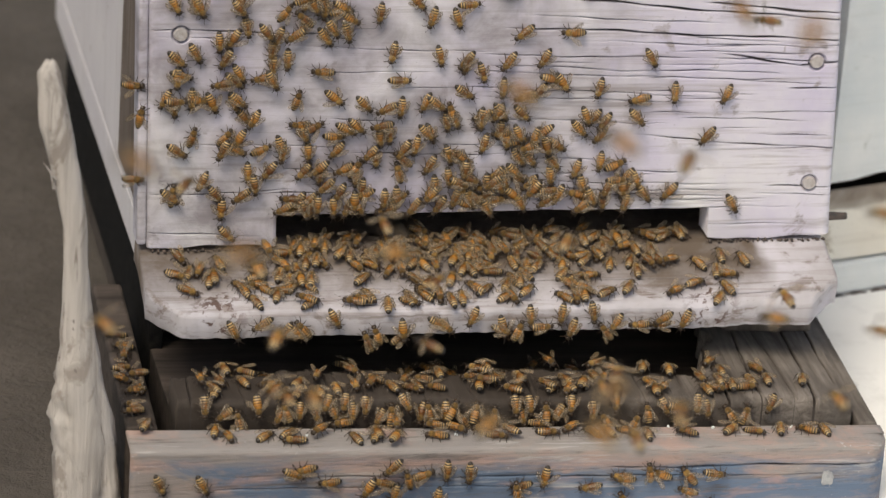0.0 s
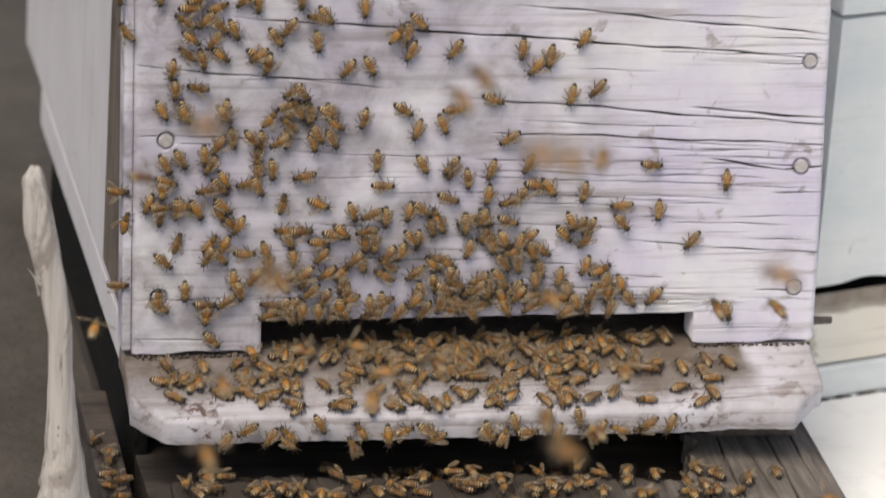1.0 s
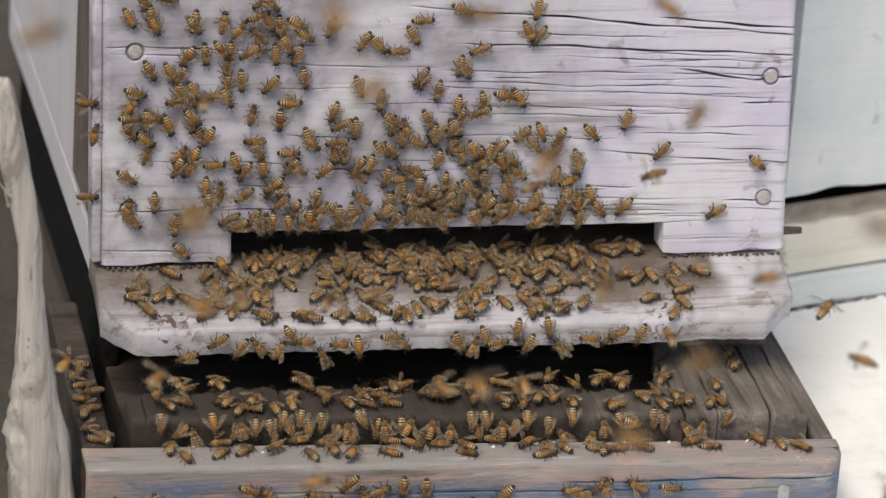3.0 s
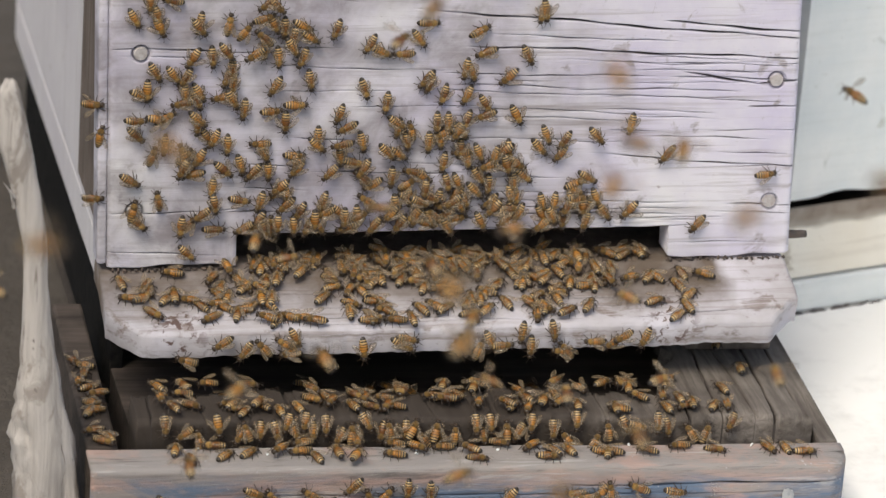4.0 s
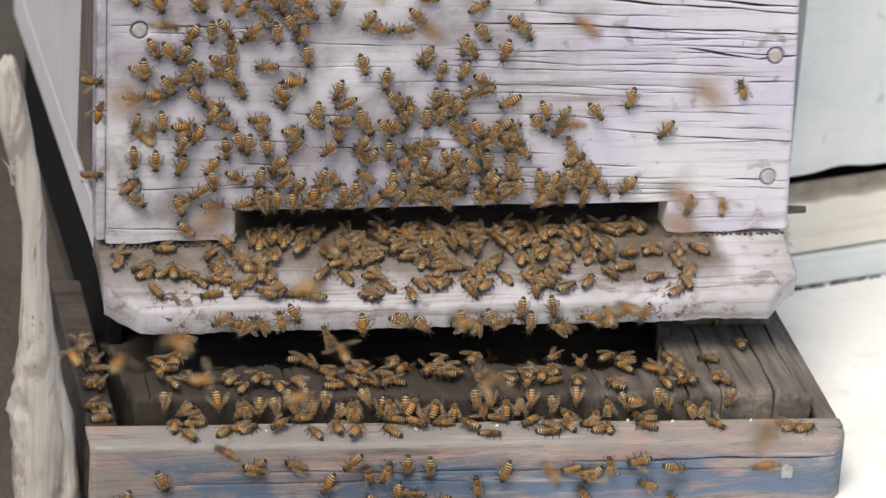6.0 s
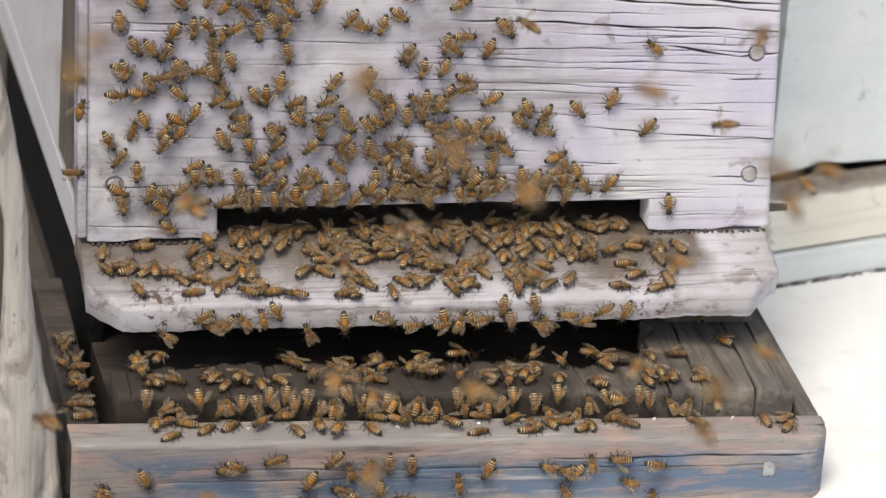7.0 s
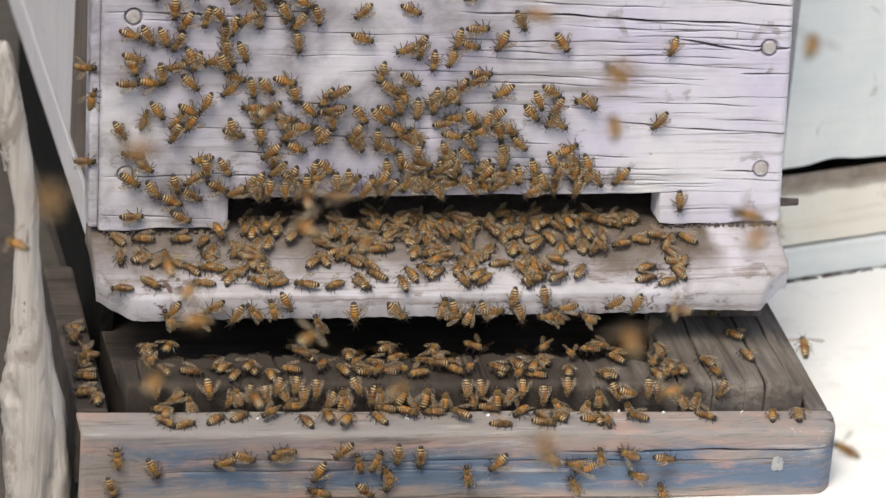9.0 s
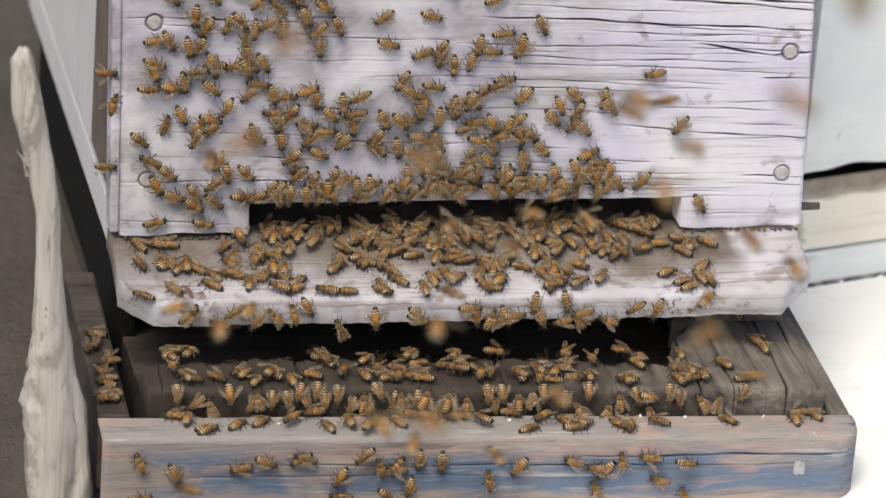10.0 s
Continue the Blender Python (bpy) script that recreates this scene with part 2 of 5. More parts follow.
def bee_materials():
    n = Nodes("banded_abdomen")
    along, tint = (n.t.nodes.new("ShaderNodeAttribute") for _ in range(2))
    along.attribute_name, tint.attribute_name = "along", "tint"
    y = along.outputs["Fac"]
    wob = n.math("MULTIPLY", n.math("SUBTRACT", n.noise(500.0, 2), 0.5), 0.0006)
    saw = n.math("FRACT", n.math("MULTIPLY", n.math("ADD", n.math("ADD", y, wob), 0.0198), 1 / 0.00165))
    back = n.math("MULTIPLY", n.math("ADD", y, 0.0018), -1 / 0.0088)
    width = n.math("ADD", n.math("MULTIPLY", back, 0.72), 0.09)
    band = n.ramp(n.math("MULTIPLY", n.math("SUBTRACT", width, saw), 5.0), (0.0, 0.0), (0.6, 1.0))
    tip = n.ramp(back, (0.84, 0.0), (0.93, 1.0))
    info = n.t.nodes.new("ShaderNodeObjectInfo")
    amber = n.mix(n.math("FRACT", n.math("ADD", info.outputs["Random"], tint.outputs["Fac"])), (0.13, 0.046, 0.008), (0.42, 0.185, 0.032))
    pale = n.mix(n.ramp(back, (0.34, 0.0), (0.66, 1.0)), amber, (0.455, 0.315, 0.145))
    col = n.mix(band, pale, (0.014, 0.010, 0.008))
    col = n.mix(tip, col, (0.02, 0.014, 0.01))
    abdomen = n.done(col, 0.42, n.noise(2500.0, 2), 0.3, 0.0001, spec=0.5)
    n = Nodes("fuzzy_thorax")
    info = n.t.nodes.new("ShaderNodeObjectInfo")
    f = n.noise(1400.0, 3)
    base = n.mix(info.outputs["Random"], (0.09, 0.050, 0.015), (0.31, 0.187, 0.060))
    col = n.mix(n.ramp(f, (0.30, 0.0), (0.55, 1.0)), (0.028, 0.017, 0.008), base)
    thorax = n.done(col, 0.9, f, 0.8, 0.0004, spec=0.1)
    thorax.node_tree.nodes["Principled BSDF"].inputs["Sheen Weight"].default_value = 0.25
    n = Nodes("dark_chitin")
    chitin = n.done(n.mix(n.noise(900.0, 3), (0.012, 0.009, 0.007), (0.055, 0.032, 0.016)), 0.35, spec=0.5)
    n = Nodes("wing_membrane")
    veins = n.node("ShaderNodeTexVoronoi", Scale=650.0, Vector=n.coord)
    veins.feature = "DISTANCE_TO_EDGE"
    v = n.ramp(veins.outputs["Distance"], (0.02, 1.0), (0.06, 0.0))
    wing = n.done(n.mix(v, (0.40, 0.31, 0.21), (0.08, 0.05, 0.025)), 0.2, spec=0.7)
    n.put(n.bsdf.inputs["Alpha"], n.math("ADD", n.math("MULTIPLY", v, 0.4), 0.20))
    return abdomen, thorax, chitin, wing


M_ABDOMEN, M_THORAX, M_CHITIN, M_WING = bee_materials()


# ---- mesh helpers ----
def part(name, bm, material, parent=None, label="", smooth=False):
    me = bpy.data.meshes.new(name)
    bm.normal_update()
    bm.to_mesh(me)
    bm.free()
    me.materials.append(material)
    if smooth:
        me.polygons.foreach_set("use_smooth", [True] * len(me.polygons))
    ob = new(name, me)
    if parent:
        ob.parent = parent
    return tagged(ob, label)


def thing(name, label, category, group="", kind="", at=None):
    ob = new(name)
    ob.empty_display_size = 0.01
    if at is not None:
        ob.matrix_basis = at
    return tagged(ob, label, category, group, kind)


def box(x0, x1, y0, y1, z0, z1, bevel=0.0015, warp=None):
    bm = bmesh.new()
    bmesh.ops.create_cube(bm, size=1)
    for v in bm.verts:
        v.co = Vector(((x0 + x1) / 2 + v.co.x * (x1 - x0), (y0 + y1) / 2 + v.co.y * (y1 - y0), (z0 + z1) / 2 + v.co.z * (z1 - z0)))
    if bevel:
        bmesh.ops.bevel(bm, geom=bm.edges[:], offset=bevel, segments=2, affect="EDGES", profile=0.5)
    if warp:
        for v in bm.verts:
            v.co = warp(v.co)
    return bm


def smoothstep(x):
    x = np.clip(x, 0, 1)
    return x * x * (3 - 2 * x)


def carve(a, b, cracks):
    """Depth of cracks at along-grain place a and across-grain place b. A crack: a0, b0, a1, b1, half width, depth."""
    out = np.zeros_like(a)
    for k, (a0, b0, a1, b1, w, d) in enumerate(cracks):
        s = (a - a0) / (a1 - a0)
        line = b0 + (b1 - b0) * s + 0.0005 * np.sin(a * 61 + k * 2.1) + 0.0002 * np.sin(a * 190 + k)
        taper = np.sqrt(np.clip(4 * s * (1 - s), 0, 1)) * (0.75 + 0.25 * np.sin(a * 140 + k * 3))
        out = np.maximum(out, d * taper * np.clip(1.3 - np.abs(b - line) / (w * (0.4 + 0.6 * taper) + 1e-6), 0, 1))
    return out


def grime_of(ob, depth):
    """Marks on a sheet's mesh how deep each corner lies in a crack."""
    co = np.empty(len(ob.data.vertices) * 3)
    ob.data.vertices.foreach_get("co", co)
    co = co.reshape(-1, 3)
    ob.data.attributes.new("grime", "FLOAT", "POINT").data.foreach_set("value", np.clip(depth(co) / 0.003, 0, 1).tolist())


def sheet(us, vs, place, rim, hole=None):
    """A fine grid at place(u, v) (arrays), with its border carried along rim to give it thickness."""
    U, V = np.meshgrid(us, vs, indexing="ij")
    P = np.stack(place(U, V), -1).reshape(-1, 3)
    nv = len(vs)
    faces = []
    for i in range(len(us) - 1):
        for j in range(nv - 1):
            if hole and hole((us[i] + us[i + 1]) / 2, (vs[j] + vs[j + 1]) / 2):
                continue
            a = i * nv + j
            faces.append((a, a + nv, a + nv + 1, a + 1))
    me = bpy.data.meshes.new("sheet")
    me.from_pydata(P.tolist(), [], faces)
    bm = bmesh.new()
    bm.from_mesh(me)
    bpy.data.meshes.remove(me)
    bmesh.ops.delete(bm, geom=[v for v in bm.verts if not v.link_faces], context="VERTS")
    edges = [e for e in bm.edges if e.is_boundary]
    made = bmesh.ops.extrude_edge_only(bm, edges=edges)["geom"]
    bmesh.ops.translate(bm, verts=[g for g in made if isinstance(g, bmesh.types.BMVert)], vec=rim)
    bmesh.ops.recalc_face_normals(bm, faces=bm.faces[:])
    return bm


def rough(a, b, sa, sb, amp):
    """Smooth unevenness from a few waves."""
    return amp * (np.sin(a * sa + 1.3 * np.sin(b * sb * 0.7)) + np.sin(b * sb + 0.8 * np.sin(a * sa * 1.7)) + 0.5 * np.sin(a * sa * 2.3 + b * sb * 1.9))


# ---- ground ----
Z_SLAB = -0.121
bm = bmesh.new()
bmesh.ops.create_grid(bm, x_segments=40, y_segments=40, size=400)
for v in bm.verts:
    v.co.z = -0.1235
ground = tagged(part("ground", bm, M_SOIL), "dark trodden earth beside the hives", "ground", kind="structure")
slab = tagged(part("pavement", box(0.02, 3.0, -1.2, 2.5, -0.2, Z_SLAB, 0.002), M_SLAB), "pale concrete slab under the hives", "paving", kind="structure")

# ---- main hive ----
hive = thing("beehive", "white weathered wooden beehive with a narrow bottom entrance", "beehive")
SLOT = (-0.130, 0.1297, 0.0, 0.0192)
TOP = 0.36


def left_x(z):
    return -0.2032 - 0.0257 * z


def right_x(z):
    return 0.2079 - 0.0495 * z


rnd = random.Random(4)
CRACKS = [
    (-0.16, 0.204, 0.197, 0.1775, 0.0009, 0.004), (0.05, 0.2335, 0.20, 0.2235, 0.0007, 0.003), (-0.03, 0.1560, 0.21, 0.1355, 0.0008, 0.004),
    (0.118, 0.1475, 0.21, 0.1400, 0.0009, 0.004), (-0.21, 0.1750, -0.06, 0.1610, 0.0007, 0.003), (0.01, 0.2105, 0.205, 0.1915, 0.0008, 0.003),
    (0.130, 0.1160, 0.184, 0.1080, 0.0008, 0.004), (0.178, 0.1085, 0.215, 0.1102, 0.0010, 0.004), (0.00, 0.1335, 0.215, 0.1232, 0.0008, 0.004),
    (0.172, 0.0952, 0.21, 0.0940, 0.0007, 0.003), (0.08, 0.0660, 0.215, 0.0545, 0.0006, 0.003), (0.165, 0.0325, 0.215, 0.0310, 0.0006, 0.003),
    (-0.205, 0.1330, -0.10, 0.1300, 0.0006, 0.003), (-0.21, 0.0320, -0.12, 0.0345, 0.0005, 0.002),
]
CRACKS = [(a, b, c, d, w * 0.85, q) for a, b, c, d, w, q in CRACKS]
z = 0.010
while z < 0.34:
    # fine parallel checks along the grain, densest on the sunny half
    for k in range(rnd.choice((1, 2, 2, 3) if z < 0.125 else (0, 0, 1, 1))):
        a = rnd.uniform(0.02, 0.20) if rnd.random() < 0.78 else rnd.uniform(-0.2, 0.1)
        ln = rnd.uniform(0.03, 0.15)
        b = z + rnd.uniform(-0.0015, 0.0015)
        CRACKS.append((a - ln / 2, b, a + ln / 2, b - ln * rnd.uniform(0.01, 0.05), rnd.uniform(0.00026, 0.00044), rnd.uniform(0.0011, 0.0028)))
    z += rnd.uniform(0.003, 0.0055)
NAILS = ((0.1823, 0.226, 0.0038), (0.1879, 0.1757, 0.0039), (0.1888, 0.1107, 0.0043), (0.1921, 0.0338, 0.0042), (-0.1887, 0.0342, 0.0042), (-0.1885, 0.1301, 0.0042))


def front_place(U, V):
    X = left_x(V) + (U + 0.205) / 0.41 * (right_x(V) - left_x(V))
    edge = np.minimum(X - left_x(V), right_x(V) - X)
    Y = carve(X, V, CRACKS) + rough(X, V, 35, 60, 0.0003) + 0.002 * np.clip(1 - edge / 0.003, 0, 1) ** 2
    for nx, nz, nr in NAILS:
        d = np.hypot(X - nx, V - nz)
        Y = np.maximum(Y, 0.0028 * np.clip(1.2 - np.abs(d - nr * 1.12) / 0.0008, 0, 1))
    Z = V + np.where(V < 0.001, 0.0008 * np.sin(X * 70) + 0.0004 * np.sin(X * 213), 0)
    return X, Y, Z


us = sorted({*np.linspace(-0.205, 0.205, 170).tolist(), *np.linspace(0.178, 0.200, 40).tolist(), *np.linspace(-0.195, -0.182, 24).tolist(), SLOT[0], SLOT[1], *(SLOT[0] + 0.0008, SLOT[1] - 0.0008)})
vs = sorted({*np.linspace(0.0, 0.265, 860).tolist(), SLOT[3], *np.linspace(0.265, TOP, 60).tolist()})
front = part("front_board", sheet(us, vs, front_place, (0, 0.02, 0), lambda u, v: SLOT[0] < u < SLOT[1] and v < SLOT[3]), M_PAINT, hive, "lilac-white paint with long horizontal cracks", True)


def front_depth(c):
    d = carve(c[:, 0], c[:, 2], CRACKS)
    for nx, nz, nr in NAILS:
        d = np.maximum(d, 0.0012 * np.clip(1.2 - np.abs(np.hypot(c[:, 0] - nx, c[:, 2] - nz) - nr * 1.10) / 0.0006, 0, 1))
    return np.where(c[:, 1] < 0.012, d, 0)


grime_of(front, front_depth)
for x, z, r in NAILS:
    bm = bmesh.new()
    bmesh.ops.create_cone(bm, cap_ends=True, segments=20, radius1=r, radius2=r * 0.85, depth=0.0016, matrix=pose(x, 0.0004, z, 90))
    part("nail", bm, M_NAIL, hive, "flat painted nail head", False)
part("side_board", box(-0.1975, -0.1882, 0.0205, 0.62, -0.0165, TOP, 0.0008), M_SIDE, hive, "smooth white side board")
part("side_board", box(0.178, 0.1975, 0.0205, 0.62, -0.006, TOP, 0.0012), M_SIDE, hive, "smooth white side board")
part("corner_trim", box(-0.2092, -0.2036, 0.0012, 0.0195, 0.001, TOP, 0.0016, lambda c: Vector((c.x - 0.0257 * c.z + 0.0004 * math.sin(c.z * 160), c.y, c.z))), M_PAINT, hive, "chipped narrow corner trim")
# thin brown strip added to paint the soft shade beside the corner
part("corner_board", box(-0.1992, -0.1977, 0.0205, 0.165, -0.006, TOP, 0.0004), M_BROWN, hive, "brown-grey strip added for the soft shade behind the corner")
part("back_board", box(-0.178, 0.178, 0.60, 0.62, -0.006, TOP, 0.002), M_SIDE, hive)
part("lid", box(-0.215, 0.215, -0.02, 0.64, TOP, TOP + 0.03, 0.004), M_SIDE, hive)
part("bottom_board", box(-0.188, 0.196, 0.0, 0.62, -0.026, -0.0065, 0.002), M_BROWN, hive, "brown bottom board")
part("side_batten", box(-0.1978, -0.1885, 0.021, 0.52, -0.0445, -0.0182, 0.0006, lambda c: Vector((c.x + 0.0006 + 0.0005 * math.sin(c.y * 23), c.y, c.z + 0.0008 * math.sin(c.y * 41) * (c.z < -0.02)))), M_SIDE, hive, "white batten along the side board")

for x0, x1, seed in ((0.1315, 0.2055, 3), (-0.2, -0.135, 5)):
    bm = bmesh.new()
    r2 = random.Random(seed)
    x = x0
    while x < x1:
        k = r2.uniform(0.0003, 0.0012)
        bmesh.ops.create_icosphere(bm, subdivisions=1, radius=k, matrix=pose(x, -0.0008 + r2.uniform(-0.001, 0.0008), -0.0020 + 0.2 * k, r2.uniform(0, 90), r2.uniform(0, 90)) @ Matrix.Diagonal((1.6, 1, 0.8, 1)))
        x += k * r2.uniform(1.0, 4.5)
    part("propolis_bead", bm, M_RUST, hive, "dark crumbly propolis along the joint", True)["kind"] = "stuff"

# landing board, sloping to the front with cut corners
L_CRACKS = [(-0.19, -0.040, 0.02, -0.041, 0.0006, 0.002), (-0.05, -0.028, 0.15, -0.030, 0.0006, 0.002), (0.10, -0.0445, 0.2, -0.040, 0.0007, 0.003), (-0.2, -0.02, -0.06, -0.022, 0.0005, 0.002), (-0.1, -0.045, 0.08, -0.0445, 0.0005, 0.002), (0.02, -0.036, 0.19, -0.034, 0.0004, 0.0015), (-0.18, -0.033, -0.02, -0.0335, 0.0004, 0.0015)]


def front_y(x):
    cut = 0.017 * np.clip((np.abs(x + 0.002) - 0.186) / 0.019, 0, 1)
    return -0.0505 + cut + 0.0005 * np.sin(x * 95) + 0.0003 * np.sin(x * 260 + 1) + 0.0003 * np.sin(x * 700)


def landing_place(U, V):
    X = U + 0.0
    Y = 0.02 + V * (front_y(X) - 0.02)
    Z = -0.003 + np.minimum(Y, 0.0) * 0.345 - carve(X, Y, L_CRACKS) + rough(X, Y, 45, 160, 0.00035)
    Z = Z - 0.0025 * np.clip((V - 0.955) / 0.045, 0, 1) ** 2
    return X, Y, Z


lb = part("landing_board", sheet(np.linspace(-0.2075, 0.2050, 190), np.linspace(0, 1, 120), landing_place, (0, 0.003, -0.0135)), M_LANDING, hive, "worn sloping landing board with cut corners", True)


grime_of(lb, lambda c: carve(c[:, 0], c[:, 1], L_CRACKS) * (c[:, 2] > -0.024))
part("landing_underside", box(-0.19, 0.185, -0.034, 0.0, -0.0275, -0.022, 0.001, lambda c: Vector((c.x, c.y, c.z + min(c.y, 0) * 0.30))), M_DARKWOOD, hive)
bm = bmesh.new()
bmesh.ops.create_cone(bm, cap_ends=True, segments=14, radius1=0.0028, radius2=0.0022, depth=0.014, matrix=pose(0.2145, 0.012, 0.0075, 0, 90, 0))
part("screw", bm, M_RUST, hive, "dark rusty screw end")

# ---- hive stand: a shallow wooden tray ----
stand = thing("hive_stand", "shallow wooden tray stand with mottled blue and pink paint", "hive stand")


def lean(c):
    return Vector((c[0], c[1], c[2] - 0.0235 * c[0]))


F_CRACKS = [(0.05, -0.088, 0.217, -0.087, 0.0006, 0.003), (-0.15, -0.093, 0.2, -0.0935, 0.0005, 0.002), (-0.2, -0.100, 0.0, -0.099, 0.0004, 0.0015)]


def stand_front_place(U, V):
    """V runs from the back of the top face over the rounded edge to the bottom of the front face."""
    X = U
    top, rnd_len = 0.019, 0.006
    over = np.clip((V - top) / rnd_len, 0, 1) * math.pi / 2
    r = rnd_len / (math.pi / 2)
    down = np.maximum(V - top - rnd_len, 0)
    Y = -0.1 - np.minimum(V, top) - r * np.sin(over)
    Z = -0.0735 - 0.10 * np.minimum(V, top) - r * (1 - np.cos(over)) - down
    end = np.clip(1 - (0.217 - X) / 0.012, 0, 1) ** 2
    Y = Y + 0.010 * end * (V > top * 0.5) + np.where(V > top, carve(X, Z, F_CRACKS), 0) + 0.0004 * np.sin(X * 50)
    return X, Y, Z - 0.0235 * X + rough(X, V, 40, 120, 0.0002)


rail = part("front_rail", sheet(np.linspace(-0.2255, 0.217, 110), np.linspace(0, 0.0625, 130), stand_front_place, (0, 0.004, -0.003)), M_MOTTLED, stand, "front rail with patchy blue, pink and grey paint", True)
grime_of(rail, lambda c: carve(c[:, 0], c[:, 2] + 0.0235 * c[:, 0], F_CRACKS) * (c[:, 1] < -0.115))
# this rail lies in shade, painted in by a darker wood than its twin
part("side_rail", box(-0.2255, -0.2075, -0.099, 0.07, -0.119, -0.0725, 0.002, lambda c: lean((c.x, c.y, c.z + (0.09 * (c.y + 0.1) if c.z > -0.09 else 0)))), M_DARKWOOD, stand, "weathered side rail of the tray, coloured dark for its shade")
part("side_rail", box(0.2046, 0.2165, -0.099, 0.35, -0.119, -0.0725, 0.002, lambda c: lean((c.x, c.y, c.z + (0.09 * (c.y + 0.1) if c.z > -0.09 else 0)))), M_GREY, stand)
bm = bmesh.new()
ring = []
for k in range(22):
    a = 2 * math.pi * k / 22
    r = 0.0034 / max(abs(math.cos(a)), abs(math.sin(a))) ** 0.7 * (1 + 0.05 * math.sin(5 * a) + 0.06 * math.cos(3 * a + 1) + 0.05 * math.sin(9 * a))
    ring.append(bm.verts.new(lean((0.1805 + r * math.cos(a), -0.1238, -0.096 + 1.25 * r * math.sin(a)))))
bm.faces.new(ring)
made = bmesh.ops.extrude_face_region(bm, geom=bm.faces[:])["geom"]
bmesh.ops.translate(bm, verts=[g for g in made if isinstance(g, bmesh.types.BMVert)], vec=(0, 0.0012, 0))
bmesh.ops.recalc_face_normals(bm, faces=bm.faces[:])
part("paint_mark", bm, M_CHALK, stand, "small smear of white paint")
P_CRACKS = []
for k in range(15):
    x0 = -0.195 + 0.385 * (k + rnd.uniform(0.1, 0.9)) / 15
    y0 = rnd.uniform(-0.15, -0.09)
    P_CRACKS.append((y0, x0, y0 + rnd.uniform(0.10, 0.25), x0 + rnd.uniform(-0.012, 0.006), rnd.uniform(0.0003, 0.0006), rnd.uniform(0.002, 0.004)))


P_CRACKS += [(-0.13, 0.1262, 0.02, 0.1275, 0.0008, 0.007), (-0.13, 0.1460, 0.03, 0.1510, 0.0006, 0.006), (-0.13, 0.1775, 0.05, 0.1850, 0.0008, 0.007), (-0.072, 0.1962, 0.06, 0.1985, 0.0007, 0.006),
             (-0.12, -0.105, 0.0, -0.109, 0.0011, 0.006), (-0.12, 0.012, -0.01, 0.010, 0.0010, 0.006)]


def plank_place(U, V):
    X = U
    r = 0.004
    front = np.clip(0.016 - V, 0, None)
    over = np.clip(front / (r * math.pi / 2), 0, 1) * math.pi / 2
    back = np.maximum(V - 0.016, 0)
    Y = -0.088 + back - r * np.sin(over)
    Z = -0.0595 + 0.05 * back - r * (1 - np.cos(over)) - np.maximum(front - r * math.pi / 2, 0)
    Z = Z - carve(Y, X, P_CRACKS) + rough(X, Y, 60, 30, 0.0005) - 0.0235 * X
    return X, Y + 0.0008 * np.sin(X * 90) + 0.0006 * np.sin(X * 230), Z


def opening(u, v):
    return -0.21 < u < 0.122 + 0.25 * (v - 0.046) + 0.004 * math.sin(v * 230) and 0.046 + 0.004 * math.sin(u * 45) + 0.002 * math.sin(u * 140) + 0.0015 * math.sin(u * 370) < v < 0.25


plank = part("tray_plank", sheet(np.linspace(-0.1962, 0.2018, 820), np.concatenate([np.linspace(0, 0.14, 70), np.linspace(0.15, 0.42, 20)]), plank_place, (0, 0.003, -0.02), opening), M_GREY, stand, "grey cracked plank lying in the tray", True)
grime_of(plank, lambda c: carve(c[:, 1], c[:, 0], P_CRACKS))
# floor coloured dark for the shade in the gaps of the tray
part("tray_floor", box(-0.1958, 0.2044, -0.084, 0.33, -0.119, -0.0782, 0.001, lean), M_DARKWOOD, stand, "tray floor, coloured dark for the shaded gap")
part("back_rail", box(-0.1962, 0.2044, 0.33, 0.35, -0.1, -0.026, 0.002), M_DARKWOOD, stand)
# an added black strip stands in for the shaded gap under the side
part("side_skirt", box(-0.1968, -0.1885, 0.021, 0.455, -0.098, -0.0452, 0.001), M_SHADE_BLACK, hive, "black strip added for the shade of the gap under the side")
part("cleat", box(0.146, 0.2010, -0.006, 0.012, -0.0592, -0.0285, 0.0015, lambda c: Vector((c.x, c.y + 0.001 * math.sin(c.x * 190), c.z - 0.0235 * (c.x - 0.14)))), M_BROWN, hive, "bare brown cleat under the landing board")
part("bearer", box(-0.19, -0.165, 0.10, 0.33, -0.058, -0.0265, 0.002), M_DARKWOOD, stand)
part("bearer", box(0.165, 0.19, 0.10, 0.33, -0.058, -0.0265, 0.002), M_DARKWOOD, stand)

# pale crumbs in the groove behind the front rail
r4 = random.Random(21)
bm = bmesh.new()
for k in range(9):
    x = r4.choice((r4.gauss(-0.165, 0.02), r4.gauss(0.11, 0.04), r4.uniform(-0.19, 0.12)))
    x = max(-0.198, min(0.196, x))
    y = r4.uniform(-0.1085, -0.1005)
    q = r4.uniform(0.0005, 0.0011)
    made = bmesh.ops.create_icosphere(bm, subdivisions=1, radius=q, matrix=pose(x, y, -0.0735 + 0.10 * (y + 0.1) - 0.0235 * x + 0.4 * q, r4.uniform(0, 180), r4.uniform(0, 180), r4.uniform(0, 180)) @ Matrix.Diagonal((1.7, 1, 0.6, 1)))
    for v in made["verts"]:
        v.co += Vector((r4.uniform(-1, 1), r4.uniform(-1, 1), r4.uniform(-0.3, 0.3))) * q * 0.3
tagged(part("wax_crumbs", bm, M_NWALL), "pale wax crumbs lying on the tray's front rail", "crumbs", kind="stuff")

